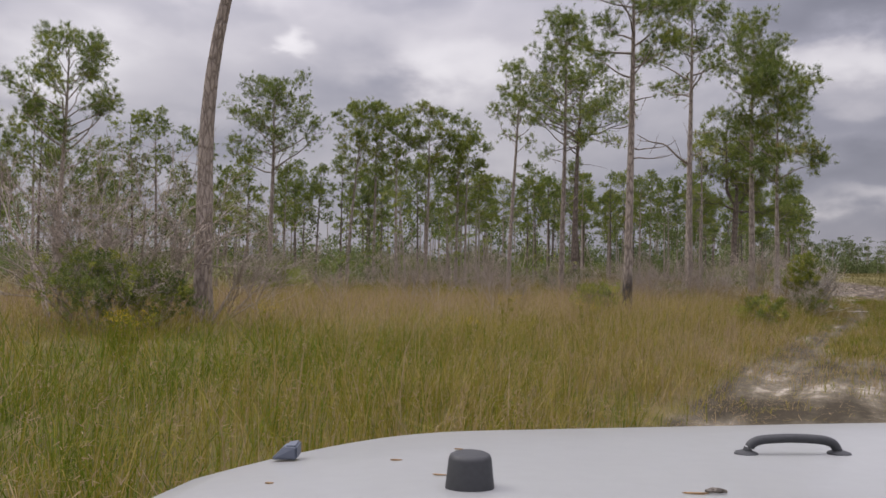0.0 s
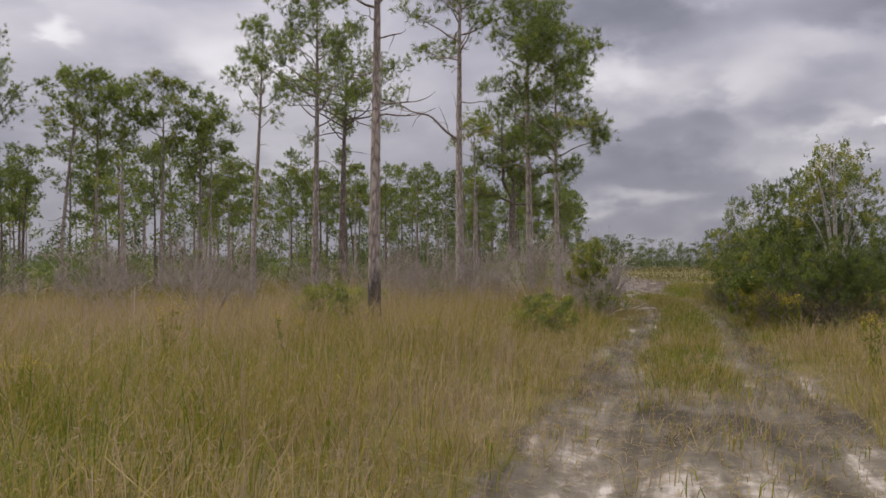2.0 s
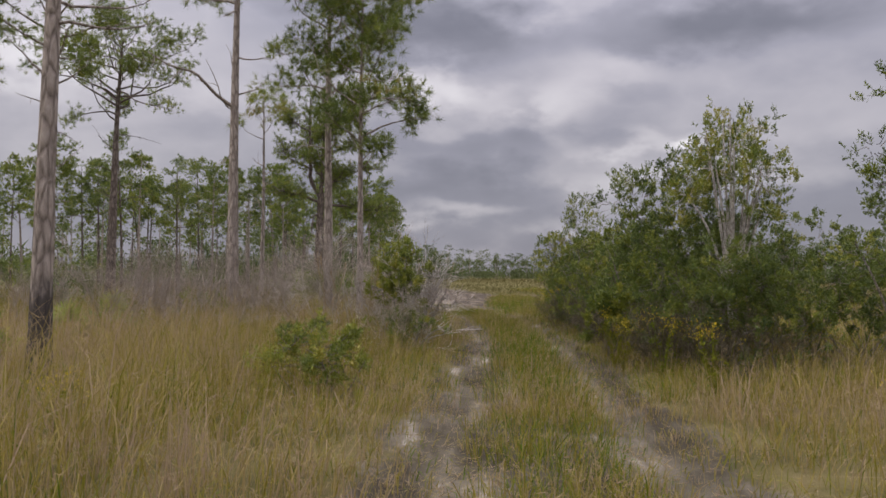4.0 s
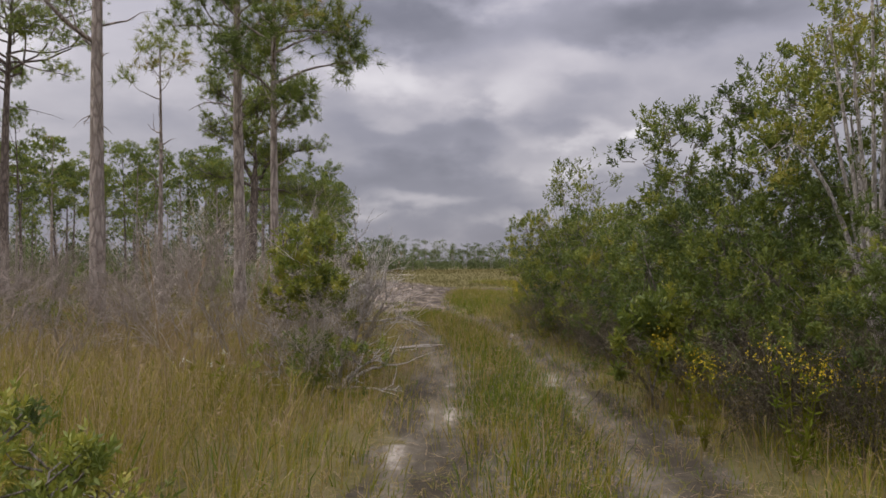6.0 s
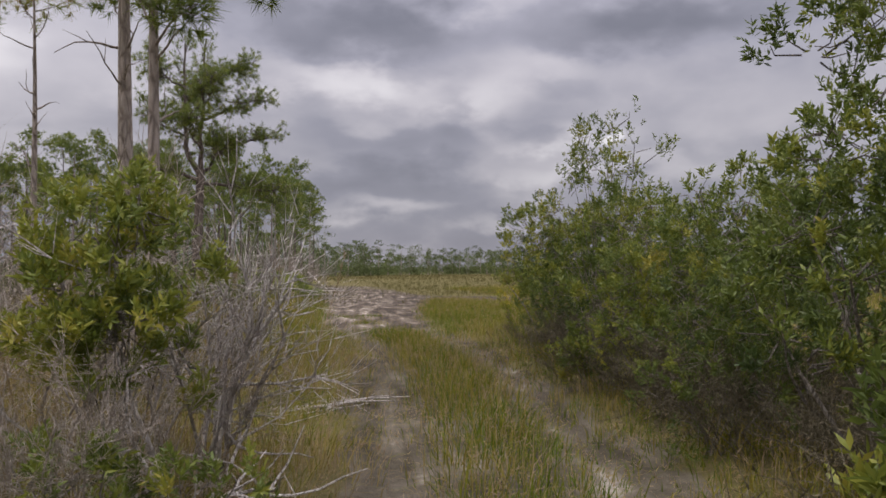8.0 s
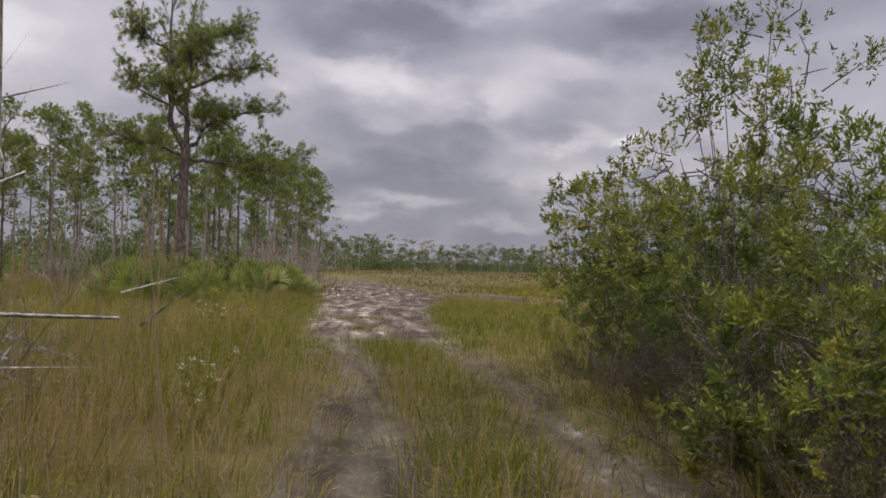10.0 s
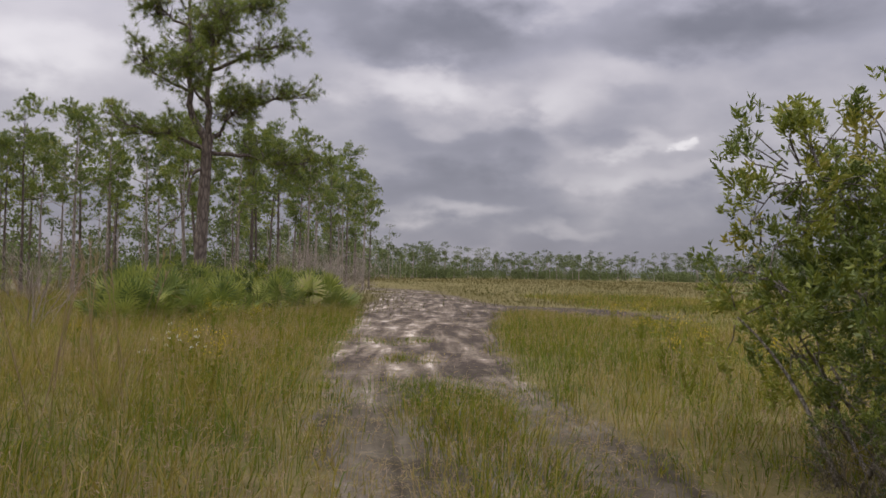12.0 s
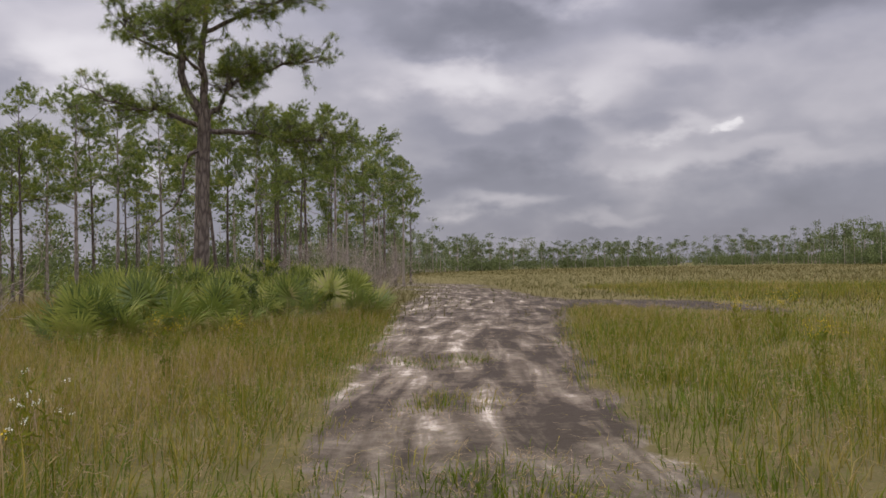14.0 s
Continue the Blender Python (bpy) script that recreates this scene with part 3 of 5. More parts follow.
def pines():
    # tall pine by the grass edge
    pine(-6.5, 22.4, 0, pine_meshes(3, 17, 12.6, 3.0, 20, 500, (0.0, 0.0), 0.255, kink=0.012, dead=2, bow=0.026), "tall thick-barked pine trunk beside a dead shrub")
    limb = curved_limb([(0, 0, 6.3), (-0.6, -0.1, 6.65), (-1.2, -0.2, 7.2), (-1.9, -0.2, 7.3), (-2.5, -0.3, 7.6)], 0.06, BARK)
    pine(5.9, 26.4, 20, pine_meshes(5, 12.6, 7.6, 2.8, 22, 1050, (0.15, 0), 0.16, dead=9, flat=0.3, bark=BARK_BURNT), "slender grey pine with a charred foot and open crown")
    pine(11.1, 37.2, 0, pine_meshes(6, 14.0, 9.2, 3.1, 22, 1050, (-0.1, 0), 0.18, dead=9, flat=0.3), "bare-trunked grey pine with dead lower limbs", extra=limb)
    pine(14.4, 35.6, 60, pine_meshes(7, 10.2, 4.6, 2.5, 26, 1350, (0.1, 0), 0.11, dead=3, flat=0.3), "dense green pine with a low crown")
    pine(14.75, 39.4, 10, pine_meshes(8, 13.4, 6.0, 2.5, 28, 1250, (0.1, 0.2), 0.17, dead=4, flat=0.35), "dense green pine with a straight brown trunk")
    pine(6.2, 43.2, 30, pine_meshes(10, 14.6, 7.4, 2.8, 26, 1200, (0.1, 0), 0.16, dead=6, flat=0.35), "tall pine with an open layered crown")
    pine(3.6, 45.5, 130, pine_meshes(11, 12.4, 7.6, 2.4, 20, 480, (-0.7, 0), 0.14, dead=4), "pine with thin spreading limbs")
    pine(10.2, 64.5, 0, pine_meshes(12, 15.4, 10.2, 5.2, 34, 2400, (0.5, 0), 0.30, old=True, flat=0.12, dead=8), "old umbrella-crowned pine with dark rugged bark")
    pine(13.6, 43.6, 0, pine_meshes(13, 8.4, 6.4, 1.3, 9, 60, (0, 0), 0.10, dead=8, tint=0.8), "half-dead young pine with drooping brown tufts")
    pine(-12.2, 58.0, 40, pine_meshes(14, 13.5, 7.4, 4.3, 30, 2100, (0.1, 0), 0.22, flat=0.3, dead=6), "broad round-crowned pine with bare spreading limbs")
    pine(-18.5, 39.5, 0, pine_meshes(15, 11.9, 5.6, 3.3, 26, 1500, (0.3, 0), 0.17, dead=5, flat=0.3), "pine with a lobed crown behind dead shrubs")
    pine(-21.0, 37.0, 90, pine_meshes(16, 8.6, 4.2, 2.4, 22, 560, (-0.4, 0), 0.15, dead=4), "shorter pine with a ragged crown")
    # the clump left of the tall pines
    for k, (x, y, h, cb, r) in enumerate(((-6.7, 57.5, 12.5, 7.2, 2.5), (-4.9, 58.5, 12.3, 7.4, 2.4), (-3.2, 56.8, 11.5, 7.0, 2.1), (-1.2, 56.5, 11.9, 7.6, 2.0), (0.9, 58.0, 11.2, 6.8, 2.3))):
        pine(x, y, 70 * k, pine_meshes(140 + k, h, cb, r, 20, 720, ((0.9, 0.1, 0.3, -0.2, 0.5)[k], 0), 0.14, per=22, wide=0.022, flat=0.25, dead=5, tint=0.5), "grey-trunked pine of a close clump with a rounded crown")
    # the big old pine behind the palmettos
    big_pine(23.2, 66.0)
    # the wood behind, from a few kinds
    rng = np.random.default_rng(40)
    kinds = []
    for i in range(9):
        h = rng.uniform(10.0, 14.0)
        kinds.append(pine_meshes(60 + i, h, h * rng.uniform(0.40, 0.60), rng.uniform(1.9, 2.7), 17, 660, (rng.normal(0, 0.5), 0), rng.uniform(0.10, 0.15),
                                 dead=3, per=17, needle=0.25, wide=0.030, flat=rng.uniform(0.2, 0.4), tint=rng.uniform(0.34, 0.6), fine=False, old=i % 2 == 0))
    for i in range(5):
        h = rng.uniform(10.5, 14.0)
        kinds.append(pine_meshes(90 + i, h, h * rng.uniform(0.40, 0.58), rng.uniform(2.0, 2.7), 14, 390, (rng.normal(0, 0.5), 0), rng.uniform(0.11, 0.15),
                                 dead=1, per=12, needle=0.27, wide=0.062, flat=rng.uniform(0.2, 0.4), tint=rng.uniform(0.34, 0.6), fine=False, old=i % 2 == 0))
    for i in range(3):
        h = rng.uniform(6.0, 8.0)
        kinds.append(pine_meshes(80 + i, h, h * 0.3, rng.uniform(1.5, 2.0), 10, 180, (rng.normal(0, 0.3), 0), 0.08, dead=1, per=20, needle=0.24, wide=0.024, tint=0.55, fine=False))
    done = [(-12.2, 58.0), (10.2, 64.5), (6.2, 43.2), (3.4, 45.0), (23.2, 66.0)]
    firsts, tries = {}, 0
    spots = [(30.3, 74.8, 3, 0.72), (27.0, 76.0, 1, 0.7), (32.5, 80.0, 5, 0.74), (35.0, 84.5, 2, 0.76), (37.5, 90.0, 7, 0.8), (48.6, 111.5, 4), (45.0, 106.0, 6), (41.5, 99.0, 0), (22.4, 94.0, 2),
             (19.5, 98.0, 5), (26.0, 97.0, 3), (33.5, 94.0, 8), (-9.4, 61.0, 6, 0.75), (2.6, 60.0, 7, 0.75), (-5.6, 63.0, 4, 0.7), (-1.9, 62.0, 0, 0.7),
             (11.4, 70.0, 8), (-1.5, 70.0, 5), (29.6, 84.0, 0, 0.8), (44.0, 101.5, 3, 0.85), (39.5, 94.5, 1, 0.82), (15.0, 90.0, 6), (10.5, 93.0, 4), (12.5, 99.0, 1), (6.5, 90.0, 3), (17.5, 104.0, 0)]
    spots += [(17.0, 84.0, 2, 0.92), (19.5, 82.0, 5, 0.92), (18.0, 90.0, 7, 0.92), (21.5, 86.0, 3, 0.92), (24.0, 88.0, 1, 0.92), (20.5, 93.0, 0, 0.92), (26.5, 84.0, 6, 0.95), (29.0, 80.0, 4, 0.84),
              (31.5, 84.5, 8, 0.84), (34.0, 88.0, 6, 0.84), (28.0, 90.0, 2, 0.98), (16.0, 94.0, 4, 0.92), (25.0, 80.5, 7, 0.9)]
    while len(spots) < 118 and tries < 8000:
        tries += 1
        y = rng.uniform(56, 135)
        x = rng.uniform(-0.60 * y - 4, 0.40 * y - 2)
        if 8 < x < 32 and y < 80:
            continue
        if min((x - a) ** 2 + (y - b) ** 2 for a, b in done + [s[:2] for s in spots]) < 5.5:
            continue
        spots.append((x, y, int(rng.integers(0, 9)) if y < 82 else int(rng.integers(9, 14))))
    for _ in range(28):
        y = rng.uniform(50, 110)
        x = rng.uniform(-0.58 * y - 3, 0.38 * y - 3)
        if not (9 < x < 32 and y < 78):
            spots.append((x, y, int(rng.integers(14, 17))))
    for x, y, i, *size in spots:
        s, rz = (size[0] if size else rng.uniform(0.78, 1.02)), rng.uniform(0, 360)
        if i not in firsts:
            firsts[i] = pine(x, y, rz, kinds[i], "slender straight pine with a small high crown" if i < 14 else "young pine with a green crown reaching low")
            firsts[i].matrix_world = place(x, y, rz, s)
        else:
            copy_thing(firsts[i], Matrix()).matrix_world = place(x, y, rz, s)


pines()


# ---- shrubs ----
def shrub_meshes(seed, h, r, whorls, per=12, leaf=0.085, tint=0.5, stems=6, stem_mat=None, low=0.1, lobes=16, loose=0.0, girth=1.0):
    """Stems, twigs and leaves of a many-stemmed shrub: rounded lobes, each of many small leafy clumps."""
    rng = np.random.default_rng(seed)
    leafs, fine, boles = Build(), Build(), []
    cen, rad = [], []
    for i in range(lobes):
        a, q = i * 2.4 + rng.normal(0, 0.3), (i + 0.5) / lobes
        ring = math.sqrt(1 - q * 0.92) * 0.70 * r * rng.uniform(0.75, 1.1)
        lr = rng.uniform(0.24, 0.40) * r
        z = h * low + lr * 0.7 + (h - lr - h * low - lr * 0.7) * q ** 0.8
        cen.append((math.cos(a) * ring, math.sin(a) * ring, max(z, lr * 0.6)))
        rad.append(lr)
    cen, rad = np.array(cen), np.array(rad)
    for i in range(lobes):
        a = rng.uniform(0, 6.28)
        p0 = np.array([math.cos(a) * 0.12 * r, math.sin(a) * 0.12 * r, -0.1])
        if i < stems or low > 0.25:
            mid = p0 * 0.5 + cen[i] * 0.5 + rng.normal(size=3) * 0.10 * r
            if low > 0.25:
                p0 = p0 * np.array([0.35, 0.35, 1.0])
                mid = np.array([cen[i][0] * 0.12, cen[i][1] * 0.12, h * low * rng.uniform(0.55, 0.95)])
            t = np.linspace(0, 1, 8)[:, None]
            b = Build()
            b.tube((1 - t) ** 2 * p0 + 2 * t * (1 - t) * mid + t * t * cen[i], girth * (0.006 + 0.006 * h) * np.linspace(1, 0.3, 8), 5)
            boles.append(b.mesh("stem", stem_mat or STEM, True))
    # small clumps over the lobes, leaf whorls over the clumps
    n = max(8, whorls // 9)
    own = rng.choice(lobes, n, p=rad ** 2 / (rad ** 2).sum())
    face = unit(rng.normal(size=(n, 3)) + np.array([0, 0, 0.22]))
    mid = cen[own] + face * (rad[own] * (0.95 + rng.normal(0, 0.07 + loose * 0.6, n)))[:, None] * np.array([1, 1, 0.9])
    size = rng.uniform(0.07, 0.13, n) * (1.0 + 0.5 * r) * (1 + loose)
    hue = rng.normal(0, 0.13, n) + 0.15 * np.sin(own * 1.7)
    pick = rng.integers(0, n, whorls)
    out = unit(rng.normal(size=(whorls, 3)) + face[pick] * 0.9 + np.array([0, 0, 0.3]))
    at = mid[pick] + out * (size[pick] * rng.uniform(0.5, 1.15, whorls))[:, None]
    ok = at[:, 2] > 0.05
    at, out, pick = at[ok], out[ok], pick[ok]
    m = len(at)
    for j in range(n):
        a, e = cen[own[j]] * 0.75 + mid[j] * 0.25, mid[j]
        fine.tube(np.array([a, (a + e) / 2 + rng.normal(size=3) * 0.05, e]), np.array([0.008, 0.006, 0.003]), 3)
    axis = unit(out + np.array([0, 0, 0.85]) + rng.normal(size=(m, 3)) * 0.3)
    d = unit(np.repeat(axis, per, 0) * 1.0 + rand_dirs(rng, m * per))
    base = np.repeat(at, per, 0) - np.repeat(axis, per, 0) * (rng.uniform(0, 1.0, m * per) * leaf * 1.9)[:, None]
    ln = leaf * rng.uniform(0.65, 1.25, m * per)
    side = unit(np.cross(d, rand_dirs(rng, m * per)))
    tt = np.repeat(tint + hue[pick] + rng.normal(0, 0.07, m), per) + rng.normal(0, 0.08, m * per)
    leafs.leaves(base, d * ln[:, None], side, ln * 0.31, tt)
    return boles, fine.mesh("twigs", stem_mat or STEM, True), leafs.mesh("foliage", LEAVES)


def shrub(name, x, y, rz, meshes, label, group="", category="shrub"):
    ob = new(name)
    tagged(ob, label, category, group)
    for me in meshes[0]:
        part("stem", me, ob)
    tagged(part("twig_tangle", meshes[1], ob), kind="stuff")
    part("foliage", meshes[2], ob)
    ob.matrix_world = place(x, y, rz)
    return ob


def dead_meshes(seed, h, r, stems=7, mat=None, thick=0.018, up=0.7, levels=(3, 3), fuzz=4):
    """A leafless shrub of forking twigs, the finest as slivers."""
    rng = np.random.default_rng(seed)
    b, trunk = Build(), Build()
    tips = []
    for _ in range(stems):
        a = rng.uniform(0, 6.28)
        d = np.array([math.cos(a) * r / h, math.sin(a) * r / h, up + rng.uniform(0, 0.5)])
        p0 = np.array([math.cos(a), math.sin(a), 0]) * rng.uniform(0, 0.25) * r
        p0[2] = -0.05
        pts, dd = bend(p0, d, h * rng.uniform(0.55, 0.95), 5, rng, 0.14, 0.02)
        rr = thick * rng.uniform(0.6, 1.1)
        trunk.tube(pts, rr * np.linspace(1, 0.4, 5), 4)
        lines = [(pts, rr, h * 0.42)]
        for n in levels:
            nxt = []
            for p, q, L in lines:
                for _k in range(n):
                    s = rng.uniform(0.3, 1.0) * (len(p) - 1)
                    i = min(int(s), len(p) - 2)
                    st = p[i] + (p[i + 1] - p[i]) * (s - i)
                    w = unit(unit(p[-1] - p[0]) + rng.normal(size=3) * 0.62 + np.array([0, 0, 0.15]))
                    c, _d = bend(st, w, L * rng.uniform(0.5, 1.0), 3, rng, 0.2, 0.03)
                    c[:, 2] = np.maximum(c[:, 2], 0.02)
                    b.tube(c, q * 0.5 * np.linspace(1, 0.4, 3) + 0.0012, 3)
                    nxt.append((c, max(q * 0.5, 0.003), L * 0.6))
                    tips.append((c, w))
            lines = nxt
    at = np.array([c[i] for c, w in tips for i in (1, 2)])
    w = np.array([w for c, w in tips for i in (1, 2)])
    n = len(at)
    d = unit(np.repeat(w, fuzz, 0) + rng.normal(size=(n * fuzz, 3)) * 0.65 + np.array([0, 0, 0.15]))
    ln = h * rng.uniform(0.06, 0.2, n * fuzz)
    base = np.repeat(at, fuzz, 0) + rng.normal(size=(n * fuzz, 3)) * 0.03
    base[:, 2] = np.maximum(base[:, 2], 0.03)
    b.blades(base, d * ln[:, None], unit(np.cross(d, rand_dirs(rng, n * fuzz))), np.full(n * fuzz, 0.007), np.full(n * fuzz, 0.5))
    return trunk.mesh("stem", mat or TWIG, True), b.mesh("twig_tangle", mat or TWIG, False)


def dead_shrub(x, y, rz, me, label, group="dead shrubs of the clearing"):
    ob = tagged(new("dead_shrub"), label, "dead shrub", group)
    part("stem", me[0], ob)
    part("twig_tangle", me[1], ob)
    ob.matrix_world = place(x, y, rz)
    return ob


def shrubs():
    # evergreen thicket along the track
    big = [shrub_meshes(100 + i, 3.1, 1.5, 1180, 12, 0.067, (0.43, 0.33, 0.49, 0.35, 0.58)[i], low=(0.1, 0.06, 0.12, 0.05, 0.1)[i], lobes=20) for i in range(5)]
    rows = [(22.2, 36.5, 0.5, 1), (15.5, 22.5, 0.74, 3), (16.0, 22.0, 0.62, 0), (16.9, 24.6, 1.0, 0), (18.5, 27.8, 1.02, 3), (19.5, 29.8, 0.95, 0), (20.0, 31.8, 0.95, 2), (18.9, 30.4, 0.66, 4), (22.8, 37.2, 1.04, 4),
            (23.9, 37.8, 0.92, 2), (24.3, 36.6, 1.08, 4), (19.2, 24.4, 0.95, 3), (20.6, 27.4, 1.0, 1), (22.2, 31.4, 0.98, 3), (23.6, 34.0, 0.9, 1),
            (17.4, 21.9, 0.7, 1), (18.6, 22.4, 0.8, 3), (15.7, 23.9, 0.62, 2), (21.6, 33.9, 0.86, 3), (22.7, 35.3, 0.55, 1), (16.2, 22.9, 0.66, 0), (20.8, 32.9, 0.6, 4), (17.6, 28.6, 0.55, 1), (18.0, 26.6, 0.62, 3), (19.2, 28.7, 0.62, 1), (20.4, 30.7, 0.6, 3), (16.9, 25.0, 0.6, 1), (23.6, 36.4, 0.75, 3), (24.0, 37.7, 1.0, 0)]
    rng = np.random.default_rng(7)
    first = {}
    for x, y, s, i in rows:
        if i not in first:
            first[i] = shrub("evergreen_shrub", x, y, 0, big[i], "dense dark green evergreen shrub beside the track", "thicket shrubs")
            first[i].matrix_world = place(x, y, rng.uniform(0, 360), s)
        else:
            o = copy_thing(first[i], Matrix())
            o.matrix_world = place(x, y, rng.uniform(0, 360), s)
    shrub("small_tree", 16.5, 23.5, 0, shrub_meshes(120, 4.7, 1.2, 1100, 11, 0.058, 0.62, 6, PALE, 0.5, 13, 0.12, 1.3), "small tree with pale forked trunk and thin bright leaves", category="tree")
    shrub("small_tree", 20.5, 33.1, 0, shrub_meshes(121, 4.1, 1.35, 900, 10, 0.058, 0.62, 7, STEM, 0.35, 16, 0.25, 0.42), "thin-leaved small tree with grey bare twigs", category="tree")
    shrub("small_tree", 16.6, 20.4, 0, shrub_meshes(122, 4.6, 1.0, 900, 12, 0.055, 0.42, 6, None, 0.2, 10, 0.12), "tall dark green shrub standing off the track", category="tree")
    shrub("small_tree", 17.0, 24.4, 40, shrub_meshes(132, 4.4, 1.5, 1350, 12, 0.052, 0.44, 6, None, 0.2, 14, 0.08), "tall green shrub rising out of the thicket", category="tree")
    shrub("evergreen_shrub", 15.4, 25.4, 0, shrub_meshes(134, 1.35, 0.6, 330, 12, 0.095, 0.58, 6, None, 0.15, 9, 0.1), "bright green narrow-leaved shrub before the thicket")
    shrub("evergreen_shrub", 19.2, 31.9, 0, shrub_meshes(135, 0.8, 0.55, 200, 12, 0.09, 0.7, 5, None, 0.15, 8, 0.1), "small bright narrow-leaved shrub at the track")
    shrub("small_tree", 16.95, 26.6, 0, shrub_meshes(136, 4.0, 1.05, 1400, 12, 0.06, 0.48, 7, None, 0.10, 20, 0.06), "tall dense evergreen shrub in the thicket", category="tree")
    shrub("small_tree", 16.9, 25.2, 60, shrub_meshes(137, 4.2, 0.95, 1150, 12, 0.06, 0.44, 6, None, 0.12, 18, 0.06), "tall dark evergreen shrub in the thicket", category="tree")
    low_green = shrub_meshes(133, 1.5, 1.0, 240, 10, 0.11, 0.3)
    # by the track's other edge
    shrub("evergreen_shrub", 12.75, 29.1, 0, shrub_meshes(123, 2.3, 0.75, 1000, 12, 0.066, 0.70, 5, None, 0.36, 12, 0.05, 0.45), "yellow-green upright shrub among dead branches")
    shrub("evergreen_shrub", 12.4, 28.1, 0, shrub_meshes(124, 0.85, 0.9, 360, 12, 0.055, 0.5), "low green shrub at the foot of dead branches")
    shrub("evergreen_shrub", 8.8, 22.7, 0, shrub_meshes(125, 1.05, 0.85, 600, 12, 0.055, 0.66), "low rounded green shrub in tall grass")
    shrub("evergreen_shrub", 4.7, 25.4, 0, shrub_meshes(126, 1.25, 1.1, 800, 11, 0.06, 0.68, loose=0.06), "yellow-green shrub in tall dry grass")
    shrub("evergreen_shrub", -7.7, 18.7, 0, shrub_meshes(127, 2.1, 1.9, 1700, 12, 0.06, 0.42, lobes=26, loose=0.12), "broad dark green shrub under dead twigs")
    shrub("evergreen_shrub", -6.9, 19.2, 90, shrub_meshes(128, 1.6, 1.3, 900, 12, 0.06, 0.42, loose=0.12), "dark green shrub beside a pine trunk")
    shrub("evergreen_shrub", 10.2, 36.2, 0, shrub_meshes(129, 1.2, 0.9, 300, 11, 0.06, 0.6), "small green shrub at a pine's foot")
    shrub("evergreen_shrub", 21.5, 60.8, 0, shrub_meshes(130, 2.0, 1.4, 420, 10, 0.09, 0.55), "green shrub among palmettos")
    shrub("evergreen_shrub", 24.8, 63.0, 0, shrub_meshes(131, 2.2, 1.6, 420, 10, 0.09, 0.48), "dark green shrub among palmettos")
    for k, (x, y, s) in enumerate(((19.7, 59.3, 0.9), (23.2, 60.4, 1.0), (25.6, 61.8, 0.9), (26.8, 63.6, 1.1), (22.2, 62.4, 1.1))):
        o = shrub("evergreen_shrub", x, y, k * 70, low_green, "low dark green shrub among palmettos") if k == 0 else copy_thing(o, Matrix())
        o.matrix_world = place(x, y, k * 70, s)
    # grey leafless shrubs
    kinds = [dead_meshes(200 + i, 2.2, 1.3, 9) for i in range(5)]
    kinds += [dead_meshes(220 + i, 2.4, 1.2, 10, TAN, 0.019, 0.75, (4, 4), 5) for i in range(2)]
    kinds.append(dead_meshes(226, 2.1, 0.4, 10, PALE, 0.024, 0.9, (4, 4), 2))
    first = {}
    spots = [(12.4, 30.7, 0.95, 5), (13.55, 29.8, 1.0, 7), (13.1, 30.5, 0.8, 7), (12.3, 28.3, 0.5, 5), (12.9, 29.0, 0.5, 6), (11.7, 30.9, 0.85, 6), (-8.6, 20.4, 2.1, 1), (-7.4, 20.6, 2.0, 0),
             (-9.9, 21.2, 2.1, 3), (-6.2, 21.8, 1.5, 2), (-8.0, 19.2, 1.35, 4), (11.2, 33.4, 1.0, 0), (10.0, 34.2, 1.05, 4), (8.8, 33.6, 0.75, 1), (12.0, 36.4, 1.1, 3), (9.4, 36.6, 1.1, 0), (7.4, 35.2, 0.8, 2), (14.2, 36.6, 0.7, 2), (27.0, 68.5, 1.2, 1), (29.0, 70.5, 1.35, 0), (31.5, 74.0, 1.35, 2), (30.0, 72.2, 1.35, 3), (28.2, 69.6, 1.3, 4), (32.3, 75.6, 1.3, 1),
             (33.0, 77.0, 1.2, 4), (25.5, 69.5, 1.0, 3), (20.9, 32.6, 0.9, 0)]
    tries = 0
    while len(spots) < 84 and tries < 6000:
        tries += 1
        y = rng.uniform(27, 56)
        x = rng.uniform(-0.5 * y, 0.36 * y)
        if x > 12 and y < 33 or (y < 31 and (x > 4 or rng.uniform() < 0.6)) or x < -5 and rng.uniform() < 0.5:
            continue
        if min((x - s[0]) ** 2 + (y - s[1]) ** 2 for s in spots) < 1.2:
            continue
        spots.append((x, y, rng.uniform(0.7, 1.25), int(rng.integers(0, 5))))
    for x, y, s, i in spots:
        rz = rng.uniform(0, 360)
        if i not in first:
            first[i] = dead_shrub(x, y, rz, kinds[i], "grey leafless shrub of fine tangled twigs")
            first[i].matrix_world = place(x, y, rz, s)
        else:
            o = copy_thing(first[i], Matrix())
            o.matrix_world = place(x, y, rz, s)
    # brown dead brush below the thicket
    brush = [dead_meshes(230 + i, 1.15, 0.9, 12, TWIG_DARK, 0.010, 0.6, (3, 2), 7) for i in range(3)]
    first = {}
    for k in range(34):
        u = k / 33
        x, y = 14.6 + 7.5 * u + rng.normal(0, 0.25), 22.4 + 13.6 * u + rng.normal(0, 0.25)
        if k % 2:
            x, y = x + 0.7, y - 0.45
        i, rz, s = k % 3, rng.uniform(0, 360), rng.uniform(0.75, 1.15)
        if i not in first:
            first[i] = dead_shrub(x, y, rz, brush[i], "brown dead brush below green shrubs", "dead brush by the thicket")
        else:
            o = copy_thing(first[i], Matrix())
            o.matrix_world = place(x, y, rz, s)
    # bleached snag and fallen branches
    r2 = np.random.default_rng(9)
    sn = tagged(new("dead_snag"), "bleached grey snag with crooked bare limbs", "dead shrub")
